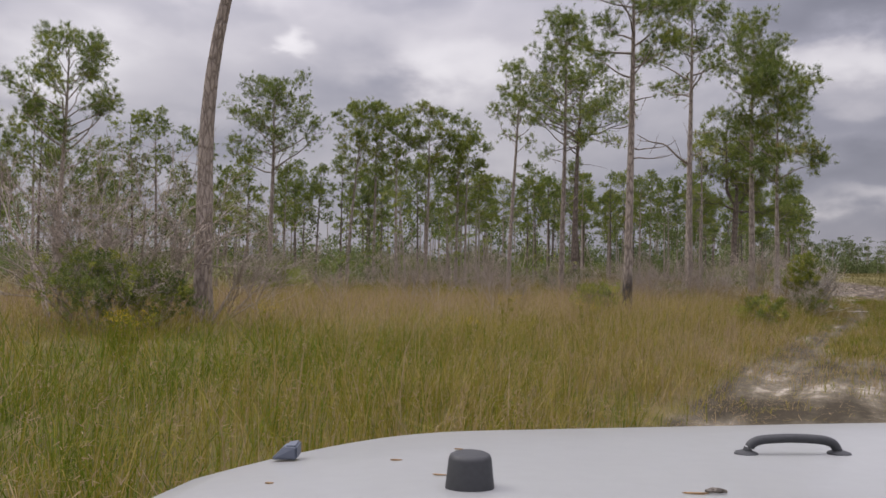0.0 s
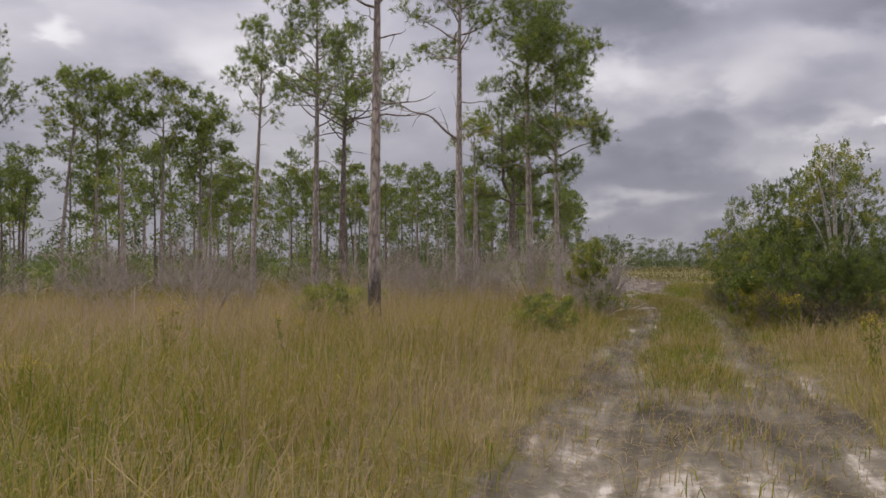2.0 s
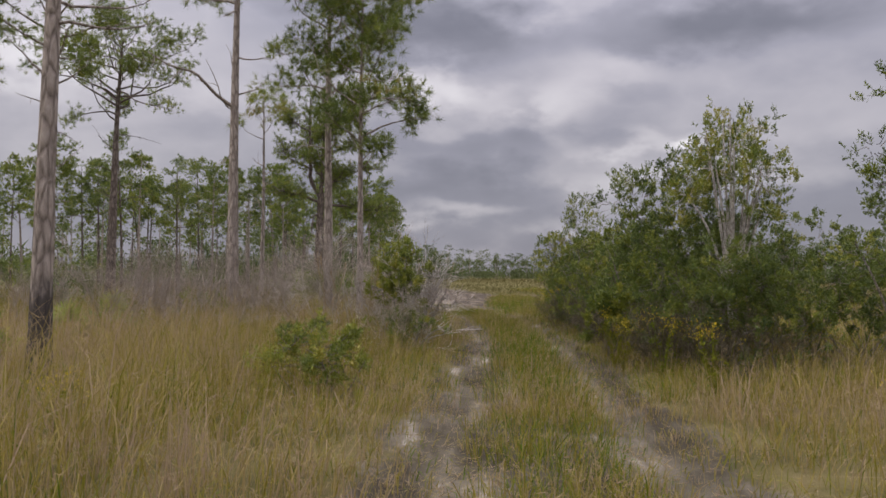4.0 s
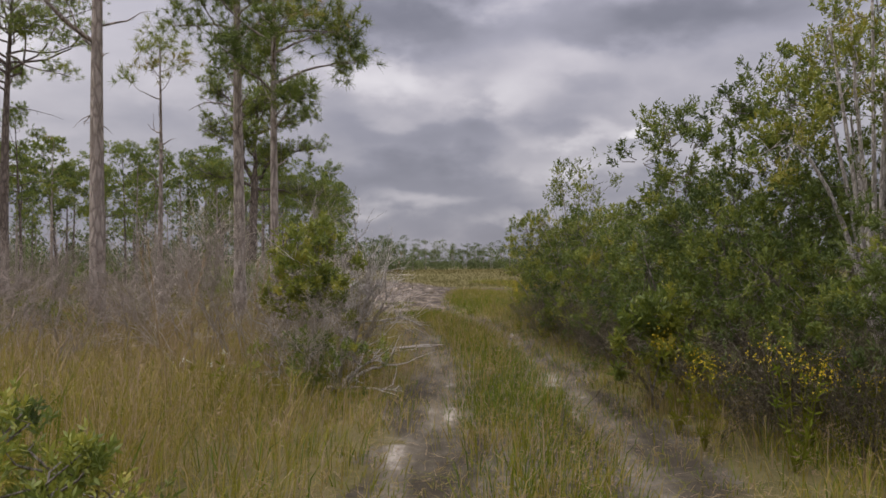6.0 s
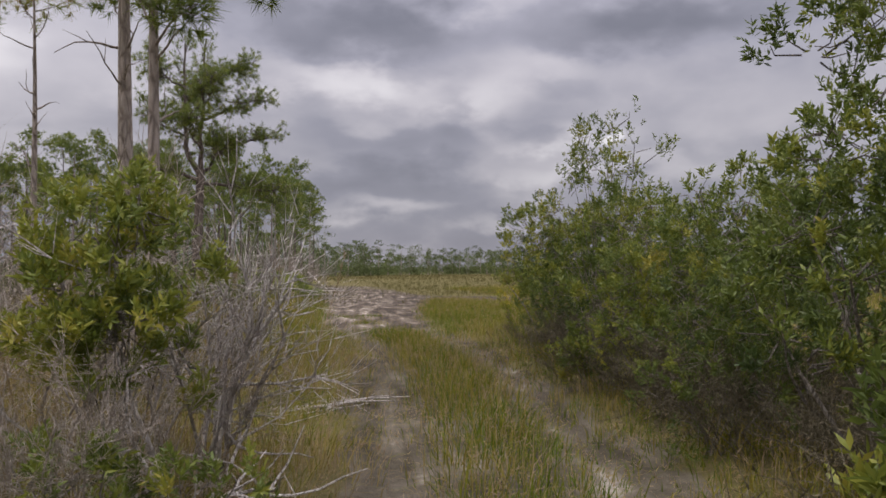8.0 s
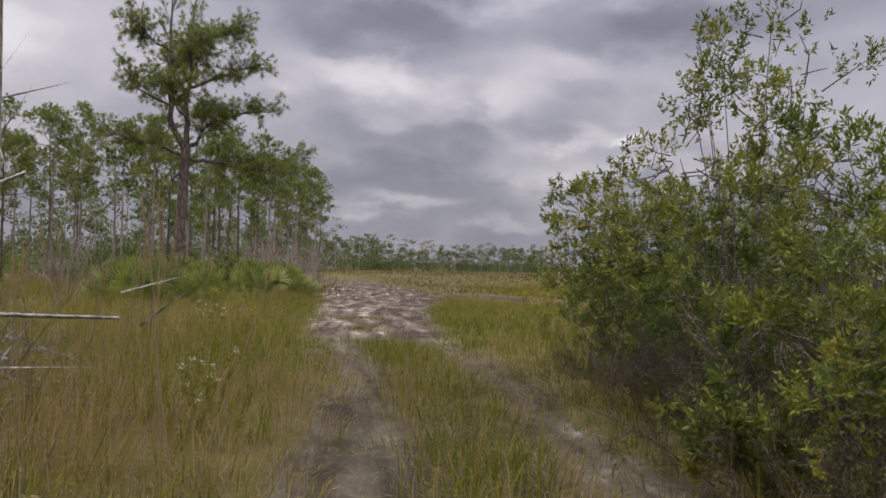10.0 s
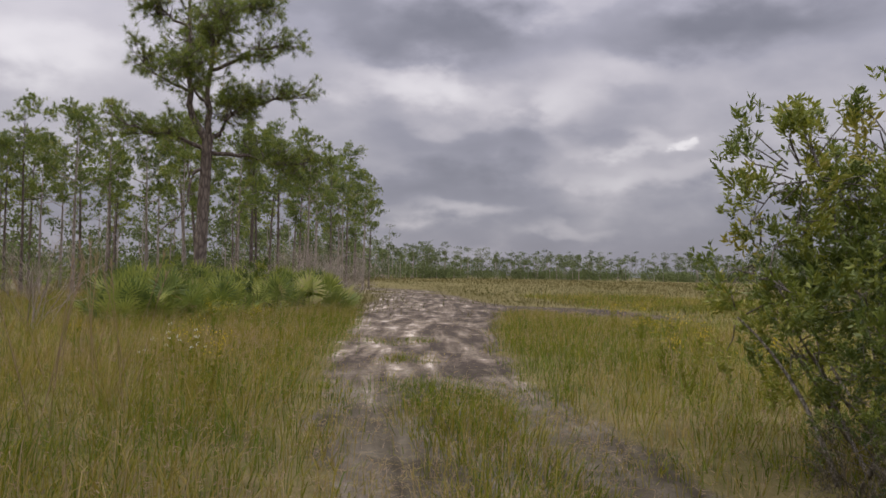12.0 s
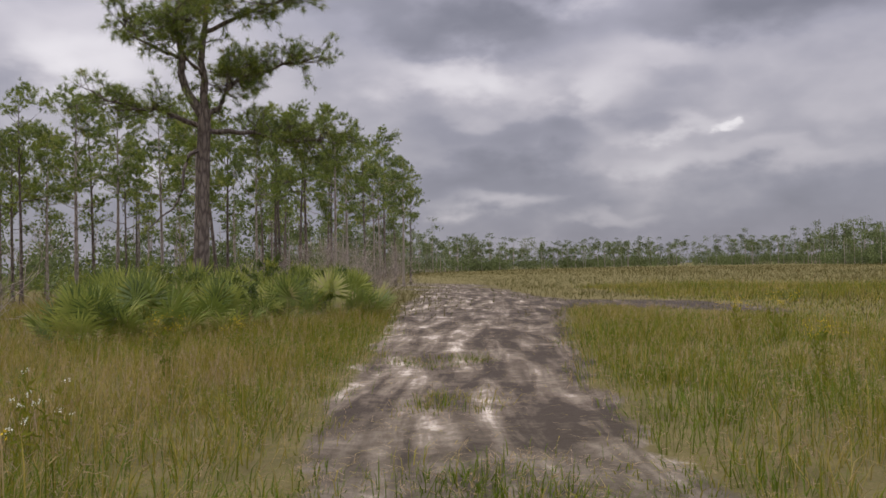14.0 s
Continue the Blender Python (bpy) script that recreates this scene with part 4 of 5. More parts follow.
    for a, ln, up in ((20, 1.0, 1.0), (75, 1.5, 1.2), (-20, 0.9, 0.5), (150, 1.2, 0.9), (200, 1.0, 0.45), (260, 1.0, 0.4), (310, 0.8, 0.35), (230, 0.9, 0.8), (110, 1.1, 0.6)):
        b, twigs = Build(), []
        p, d = bend((0, 0, 0.02), (math.cos(radians(a)), math.sin(radians(a)), up), ln, 8, r2, 0.24, 0.0)
        p[:, 2] = np.maximum(p[:, 2], 0.03)
        b.tube(p, 0.028 * np.linspace(1, 0.3, 8), 5)
        for _ in range(6):
            i = r2.integers(2, 8)
            c, _d = bend(p[i], d + r2.normal(size=3) * 0.8, r2.uniform(0.3, 0.7), 5, r2, 0.28, 0.0)
            c[:, 2] = np.maximum(c[:, 2], 0.02)
            t = Build()
            t.tube(c, 0.012 * np.linspace(1, 0.3, 5), 3)
            twigs.append(t.mesh("twig", PALE, True))
        lb = part("limb", b.mesh("limb", PALE, True), sn)
        for t in twigs:
            part("twig", t, lb)
    sn.matrix_world = place(12.95, 28.7, 0)
    lg = tagged(new("fallen_branches"), "bleached fallen branches lying across a wheel rut", "branch")
    for k in range(16):
        b = Build()
        a = radians(-14 + r2.normal(0, 14))
        p, d = bend((r2.normal(0, 0.25), r2.normal(0, 0.16), 0.05), (math.cos(a) * r2.choice([-1, 1]), math.sin(a), 0.03), r2.uniform(0.5, 1.3), 6, r2, 0.13, 0.0)
        p[:, 2] = np.clip(p[:, 2], 0.0, 0.12)
        b.tube(p, 0.016 * np.linspace(1, 0.35, 6), 4)
        part("branch", b.mesh("branch", PALE, True), lg)
    lg.matrix_world = place(15.75, 32.9, 10, 1.0, -0.06)


shrubs()


# ---- palmettos ----
def frond_mesh(seed):
    """A fan leaf on its stalk, along +x."""
    rng = np.random.default_rng(seed)
    b = Build()
    st, _d = bend((0, 0, 0), (0.8, 0, 0.75), 0.75, 6, rng, 0.03, -0.03)
    b.tube(st, 0.011 * np.linspace(1, 0.6, 6), 4, 0.6)
    hub, fwd = st[-1], unit(st[-1] - st[-2])
    fwd = unit(fwd * 0.45 + np.array([0, 0, 0.8]))
    right = unit(np.cross(fwd, [1.0, 0, 0]))
    upv = np.cross(right, fwd)
    n = 25
    ang = np.radians(np.linspace(-102, 102, n + 1) + rng.normal(0, 2, n + 1))

    def out(a, up):
        return unit(fwd * math.cos(a) + right * math.sin(a) + upv * (0.22 - 0.3 * abs(math.sin(a)) + up))
    # pointed leaflets, all from the hub
    v, f3 = [hub], []
    for i in range(n):
        a = (ang[i] + ang[i + 1]) / 2
        d = out(a, 0.06 * (-1) ** i)
        L = 0.76 * (0.70 + 0.30 * math.cos(a)) * rng.uniform(0.88, 1.1)
        s = unit(np.cross(d, upv)) * 0.0225
        m = hub + d * L * 0.5
        k = len(v)
        v += [m - s, m + s, hub + d * L + np.array([0, 0, -0.04 - 0.08 * rng.uniform()])]
        f3 += [(0, k, k + 1), (k, k + 2, k + 1)]
    b.add(v, f3=f3, tint=(0.28, 0.5, 0.66, 0.85)[seed % 4])
    return b.mesh("frond", FRONDS)


def palmettos():
    rng = np.random.default_rng(21)
    fronds = [frond_mesh(300 + i) for i in range(4)]
    tries = 0
    spots = [(19.7, 57.5, 1.1), (20.9, 58.1, 1.25), (22.6, 59.0, 1.1), (24.6, 60.1, 1.15), (26.2, 61.4, 1.2), (27.3, 62.6, 1.2), (19.5, 59.0, 1.1), (21.7, 58.9, 1.0)]
    while len(spots) < 38 and tries < 3000:
        tries += 1
        u, v = rng.uniform(0, 1), rng.uniform(0, 1)
        x, y = 19.6 + 8.6 * u + 0.4 * v, 58.6 + 5.8 * u + v * 3.8
        if spots and min((x - a) ** 2 + (y - b) ** 2 for a, b, _s in spots) < 1.1:
            continue
        spots.append((x, y, rng.uniform(0.8, 1.15) + 0.4 * v))
    spots += [(-10.6, 50.0, 1.2), (-9.6, 50.6, 1.3), (-11.5, 50.8, 1.2), (-8.9, 49.6, 1.0), (-10.0, 51.6, 1.3), (7.9, 36.6, 0.8), (6.5, 33.0, 0.7), (-16, 52, 1.2)]
    for x, y, s in spots:
        ob = tagged(new("saw_palmetto"), "clump of stiff green fan-leaved palmetto fronds", "palmetto", "palmettos")
        n = int(rng.integers(11, 14))
        for k in range(n):
            f = part("frond", fronds[int(rng.integers(0, 4))], ob)
            f.matrix_basis = Matrix.Rotation(k * 2.4 + rng.normal(0, 0.2), 4, "Z") @ Matrix.Rotation(-(rng.uniform(0.3, 1.0) if k % 2 else rng.uniform(-0.55, 0.1)), 4, "Y")
        ob.matrix_world = place(x, y, rng.uniform(0, 360), s)


palmettos()


# ---- far woods round the clearing ----
def far_woods():
    rng = np.random.default_rng(31)
    edge = np.array([(60, 160), (84, 205), (120, 262), (170, 312), (222, 352), (285, 350), (282, 292), (240, 236), (204, 196), (182, 150), (175, 90), (168, 20), (140, -60), (60, -110), (-60, -120),
                     (-150, -70), (-185, 20), (-150, 90), (-90, 125), (-40, 132), (10, 136), (40, 146)], float)
    b, w = Build(), Build()
    sides = list(zip(edge, np.roll(edge, -1, 0))) + [(np.array([205.0, 352.0]), np.array([268.0, 275.0]))]
    for (ax, ay), (bx, by) in sides:
        L = math.hypot(bx - ax, by - ay)
        seen = max(ax, bx) > -95 and max(ay, by) > 60        # the side beyond the open field
        for _ in range(int(L / (0.5 if seen else 1.2))):
            t, off = rng.uniform(), rng.uniform(0, 30)
            nx, ny = (by - ay) / L, -(bx - ax) / L
            x, y = ax + (bx - ax) * t - nx * off, ay + (by - ay) * t - ny * off
            kind = rng.uniform()
            tone = rng.uniform(0.1, 0.55)
            if kind < 0.33:
                # pine: thin stem, a few flat puffs near the top
                h = rng.uniform(8.0, 13.0) + (3.0 if rng.uniform() < 0.15 else 0)
                rr, cb = rng.uniform(1.5, 2.9), h * rng.uniform(0.36, 0.62)
                k = int(rng.integers(4, 8))
                q = np.sort(rng.uniform(0, 1, k))
                lob = np.stack([x + rng.normal(0, 0.5, k) * rr * (1.1 - 0.7 * q), y + rng.normal(0, 0.5, k) * rr * (1.1 - 0.7 * q), cb + (h - cb) * q], 1)
                puff, flat, n = 0.62, 0.40, 165
                w.tube([(x, y, -0.2), (x + rng.normal(0, 0.15), y, h * 0.5), (x + rng.normal(0, 0.2), y, h * 0.97)], (0.12, 0.09, 0.03), 4)
            else:
                h = rng.uniform(2.5, 6.5)
                rr = rng.uniform(1.3, 2.8)
                lob = rng.normal(size=(5, 3)) * np.array([rr * 0.55, rr * 0.55, h * 0.18]) + np.array([x, y, h * 0.5])
                puff, flat, n = 0.85, 0.8, 140
            n = n if seen else n // 3
            base = lob[rng.integers(0, len(lob), n)] + rng.normal(size=(n, 3)) * np.array([puff, puff, flat])
            base[:, 2] = np.clip(base[:, 2], 0.05, h)
            d = unit(rand_dirs(rng, n) + np.array([0, 0, 0.3]))
            b.blades(base, d * rng.uniform(0.35, 0.7, n)[:, None] * (1 if seen else 2.2), unit(np.cross(d, rand_dirs(rng, n))), rng.uniform(0.2, 0.4, n) * (1 if seen else 2.2), tone + rng.normal(0, 0.12, n))
    tagged(new("far_woods", b.mesh("far_woods", HAZED_NEEDLES)), "distant line of green pines and shrubs round the clearing", "woods", kind="stuff")
    tagged(new("far_trunks", w.mesh("far_trunks", BARK)), "distant grey pine trunks below far crowns", "woods", kind="stuff")


far_woods()


def undergrowth():
    rng = np.random.default_rng(35)
    b = Build()
    for _ in range(230):
        y = rng.uniform(46, 128)
        x = rng.uniform(-0.6 * y - 4, 0.39 * y - 2)
        if 8 < x < 33 and y < 80 or x > 0.3 * y and y < 60:
            continue
        h, r, n = rng.uniform(0.9, 3.4), rng.uniform(0.8, 2.0), 240
        lob = rng.normal(size=(5, 3)) * np.array([r * 0.6, r * 0.6, h * 0.2]) + np.array([x, y, h * 0.5])
        base = lob[rng.integers(0, 5, n)] + rng.normal(size=(n, 3)) * np.array([r * 0.3, r * 0.3, h * 0.14])
        base[:, 2] = np.clip(base[:, 2], 0.05, None)
        d = unit(rand_dirs(rng, n) + np.array([0, 0, 0.4]))
        b.blades(base, d * rng.uniform(0.3, 0.55, n)[:, None], unit(np.cross(d, rand_dirs(rng, n))), rng.uniform(0.05, 0.10, n), rng.uniform(0.15, 0.6) + rng.normal(0, 0.1, n))
    tagged(new("undergrowth", b.mesh("undergrowth", LEAVES)), "green bushes and saplings between the pine trunks", "undergrowth", kind="stuff")


undergrowth()


# ---- grass ----
def grass():
    rng = np.random.default_rng(51)

    def keep_off(x, y, dens):
        """Where grass grows: not in ruts nor on mud, thinner at the track's rim."""
        run, side, half, road, road2, mud = plan(x, y)
        narrow = np.clip((run - 22) / 6, 0, 1) * np.clip((60.5 - run) / 3.0, 0, 1)
        rut = np.exp(-((np.abs(side) - 0.88) / np.where(side > 0, 0.20, 0.30)) ** 4)
        centre = np.clip(1.25 - np.abs(side) / 0.6, 0, 1) * narrow
        bare = np.maximum(np.maximum(road, road2) * 1.06 * (1 - narrow), rut * 1.02 * narrow)
        grow = np.maximum(1 - bare, 0.16 * (1 - mud) * (drift(x, y, 1.7, 3.0) > 0.25) * (1 - narrow))
        grow = np.where((road2 > 0.4), 0, grow)
        tuft = 0.8 * (np.hypot((x - 25.2) * 0.8, y - 51.2) < 0.75) + 0.8 * (np.hypot(x - 23.4, y - 46.9) < 0.6)
        grow = np.maximum(grow, tuft)
        return rng.uniform(size=x.shape) < grow * dens, run, side, road, centre

    def sow(n, x0, x1, y0, y1, cond):
        x, y = rng.uniform(x0, x1, n), rng.uniform(y0, y1, n)
        ok = cond(x, y)
        return x[ok], y[ok]

    def near_line(x, y):
        best = np.full(x.shape, 1e9)
        for (ax, ay), (bx, by) in zip(TRACK[:-1], TRACK[1:]):
            L2 = (bx - ax) ** 2 + (by - ay) ** 2
            s = np.clip(((x - ax) * (bx - ax) + (y - ay) * (by - ay)) / L2, 0, 1)
            best = np.minimum(best, np.hypot(x - ax - s * (bx - ax), y - ay - s * (by - ay)))
        return best

    def blades(x, y, hmin, hmax, wide, segs, name, label, shift=0.0, mat=GRASS):
        ok, run, side, road, centre = keep_off(x, y, 1.0)
        x, y, run, side, road, centre = (q[ok] for q in (x, y, run, side, road, centre))
        # tussocks: blades gather round points of their own
        n = len(x)
        lush = 0.5 + 0.5 * drift(x, y, 0.42, 9.0)
        patch = 0.5 + 0.5 * drift(x, y, 0.9, 3.3)
        h = rng.uniform(hmin, hmax, n) * (0.62 + 0.5 * patch)
        h *= 1 + (0.35 + 0.4 * np.exp(-((y - 26) / 5) ** 2) * (x < 11.5)) * np.clip((-side - 2.2) / 1.5, 0, 1) * np.clip((42 - y) / 6, 0, 1)
        h *= np.clip(0.42 + (np.abs(side) - 0.9) * 0.25 + 0.4 * centre, 0.45, 1.0) * np.where((road > 0.3) & (centre < 0.05), 0.6, 1.0)
        left = np.clip((0.5 * y - x) / 12, -1, 1)
        h *= 1 - 0.25 * np.clip((side - 1.5) / 2, 0, 1) * np.clip((run - 45) / 12, 0, 1)
        h *= 1 - 0.6 * np.clip((6 - np.abs(along(SPUR, SPUR_W, x, y)[1])) / 3, 0, 1) * (y > 52)
        tint = 0.42 + shift - 0.14 * np.clip((y - 38) / 6, 0, 1) + 0.12 * drift(x, y, 2.6, 1.0) + 0.42 * (patch - 0.5) + 0.28 * (0.5 - lush) + 0.10 * np.clip(left, -0.5, 1) * np.clip((46 - y) / 8, 0, 1)
        tint = tint - 0.15 * centre - 0.16 * np.clip(1 - (np.abs(side) - 1.6) / 2.2, 0, 1) * np.clip((run - 30) / 10, 0, 1)
        tint = tint - 0.45 * np.exp(-((x + 5) ** 2 + (y - 14.5) ** 2) / 26) - 0.32 * np.exp(-((x + 4) ** 2 + (y - 9) ** 2) / 14)
        tint = tint - 0.10 * np.clip((side - 1.5) / 1.5, 0, 1) * np.clip((y - 38) / 5, 0, 1)
        # dry mauve-brown stands before the wood and before the thicket
        tint = tint + 0.19 * np.clip((y - 15) / 13, 0, 1) * np.clip((40 - y) / 6, 0, 1) * np.clip((-side - 2.2) / 3, 0, 1) + 0.22 * np.exp(-((x - 12.8) ** 2 + (y - 17.6) ** 2) / 9)
        # tussocks: blades spread from points of their own
        k = 13 if segs == 2 else 8
        m = n // k
        n = m * k
        own = np.repeat(np.arange(m), k)
        off = rng.normal(size=(n, 2)) * (0.17 if segs == 2 else 0.3 if mat is GRASS else 1.6)
        x, y = x[own] + off[:, 0], y[own] + off[:, 1]
        h = h[own] * rng.uniform(0.7, 1.2, m)[own] * rng.uniform(0.5, 1.1, n)
        calm = 1.0 if mat is GRASS else 0.45
        tint = tint[own] + calm * (rng.normal(0, 0.17, m)[own] + rng.normal(0, 0.14, n))
        tall = rng.uniform(size=n) < 0.12
        h = np.where(tall, h * 1.3, h)
        tint = np.where(tall, tint + calm * (0.30 - 0.14 * (y > 40)), tint)
        a = np.arctan2(off[:, 1], off[:, 0]) + rng.normal(0, 0.7, n)
        leanv = rng.uniform(0.08, 1.25, n) * np.where(rng.uniform(size=n) < 0.25, 1.7, 1.0) * h * np.where(tall, 0.4, 1.0)
        wind = 0.08 * h
        base = np.stack([x, y, lie(x, y) - 0.02], 1)
        dx, dy = np.cos(a) * leanv + wind, np.sin(a) * leanv
        b = Build()
        w = wide * rng.uniform(0.6, 1.3, n)
        sa = a + rng.normal(0, 0.8, n) + 1.57
        s = np.stack([np.cos(sa), np.sin(sa), np.zeros(n)], 1) * w[:, None] / 2
        tip = base + np.stack([dx, dy, h * np.clip(1.0 - 0.22 * (leanv / h) ** 2, 0.5, 1)], 1)
        if segs == 1:
            v = np.stack([base - s, base + s, tip], 1).reshape(-1, 3)
            b.add(v, f3=np.arange(3 * n).reshape(n, 3), tint=np.repeat(tint, 3))
        else:
            mid = base + np.stack([dx * 0.28, dy * 0.28, h * 0.60], 1)
            v = np.stack([base - s, base + s, mid + s * 0.8, mid - s * 0.8, tip], 1).reshape(-1, 3)
            i = np.arange(n)[:, None] * 5
            b.add(v, f3=i + np.array([[3, 2, 4]]), f4=i + np.array([[0, 1, 2, 3]]), tint=np.repeat(tint, 5))
            # loose seed heads on some of the blades
            pick = np.repeat(np.flatnonzero(rng.uniform(size=n) < 0.16), 5)
            d = unit(rand_dirs(rng, len(pick)) + np.array([0.3, 0, 0.5]))
            at = tip[pick] - np.array([0, 0, 1.0]) * rng.uniform(0, 0.12, len(pick))[:, None]
            b.blades(at, d * rng.uniform(0.04, 0.09, len(pick))[:, None], unit(np.cross(d, rand_dirs(rng, len(pick)))), np.full(len(pick), 0.007), rng.normal(0.88, 0.12, len(pick)))
        tagged(new(name, b.mesh(name, mat)), label, "grass", kind="stuff")

    x, y = sow(720000, -14, 40, -2, 66, lambda x, y: (near_line(x, y) < 8.5) & (rng.uniform(size=x.shape) < np.clip(1.5 - near_line(x, y) / 8, 0.35, 1)))
    blades(x, y, 0.45, 0.85, 0.0088, 2, "near_grass", "tall olive and tan grass beside the track")
    x, y = sow(360000, -45, 62, -6, 85, lambda x, y: (near_line(x, y) >= 7.5) & (near_line(x, y) < 30))
    blades(x, y, 0.55, 0.9, 0.022, 1, "field_grass", "tall brownish grass of the clearing")
    # the green strip between the wheel ruts
    x, y = sow(230000, 4, 32, 16, 60, lambda x, y: np.abs(along(TRACK, WIDTH, x, y)[1] - 0.05) < 0.6)
    blades(x, y, 0.4, 0.8, 0.0088, 2, "centre_grass", "lush yellow-green grass strip between two wheel ruts", 0.0)
    # dry straw lying on the track
    x, y = sow(260000, -3, 32, 4, 64, lambda x, y: plan(x, y)[3] > 0.05)
    run, side, half, road, road2, mud = plan(x, y)
    ok = rng.uniform(size=x.shape) < (0.25 + 0.75 * (drift(x, y, 1.9, 8.0) > 0.0)) * (1 - 0.85 * mud)
    x, y = x[ok], y[ok]
    n = len(x)
    a, ln = rng.uniform(0, 6.283, n), rng.uniform(0.08, 0.3, n)
    way = np.stack([np.cos(a) * ln, np.sin(a) * ln, rng.uniform(-0.01, 0.05, n)], 1)
    b = Build()
    b.blades(np.stack([x, y, lie(x, y) + 0.012], 1), way, np.stack([-np.sin(a), np.cos(a), np.zeros(n)], 1), np.full(n, 0.007), rng.normal(0.72, 0.2, n))
    tagged(new("straw_litter", b.mesh("straw_litter", GRASS)), "dry straw and dead blades strewn on the track", "litter", kind="stuff")
    x, y = sow(70000, -130, 200, -40, 300, lambda x, y: near_line(x, y) >= 26)
    blades(x, y, 0.55, 0.95, 0.10, 1, "wide_grass", "distant brownish grass round the wood", 0.1, FIELD)
    # the open field beyond the bend
    a, r = np.radians(rng.uniform(0, 95, 160000)), 24 + 330 * rng.uniform(size=160000) ** 1.25
    x, y = 20 + r * np.sin(a), 42 + r * np.cos(a)
    ok = near_line(x, y) > 2.0
    blades(x[ok], y[ok], 0.42, 0.68, 0.038, 1, "far_grass", "distant olive and brown grass of the open field", 0.0, FIELD)


grass()


# ---- flowers ----
def flower_mesh(seed, h, n, white):
    rng = np.random.default_rng(seed)
    b, f = Build(), Build()
    for _ in range(n):
        a = rng.uniform(0, 6.28)
        p, d = bend((0, 0, -0.03), (math.cos(a) * 0.25, math.sin(a) * 0.25, 1), h * rng.uniform(0.75, 1.05), 6, rng, 0.07, 0.02)
        b.tube(p, 0.005 * np.linspace(1, 0.5, 6), 3, 0.25)
        m = 10
        at = p[rng.integers(1, 5, m)]
        dd = unit(rand_dirs(rng, m) + np.array([0, 0, 0.4]))
        b.leaves(at, dd * 0.09, unit(np.cross(dd, rand_dirs(rng, m))), np.full(m, 0.02), np.full(m, 0.2))
        m = 9 if white else 16
        at = p[-1] + rng.normal(size=(m, 3)) * (0.015 if white else 0.06) - np.array([0, 0, 0.03])
        dd = unit(rand_dirs(rng, m) + np.array([0, 0, 0.3]))
        f.leaves(at, dd * (0.016 if white else 0.022), unit(np.cross(dd, rand_dirs(rng, m))), np.full(m, 0.012), np.full(m, 1.2 if white else 0.4) + rng.normal(0, 0.1, m))
    return b.mesh("stalks", GRASS), f.mesh("blossom", PETALS)


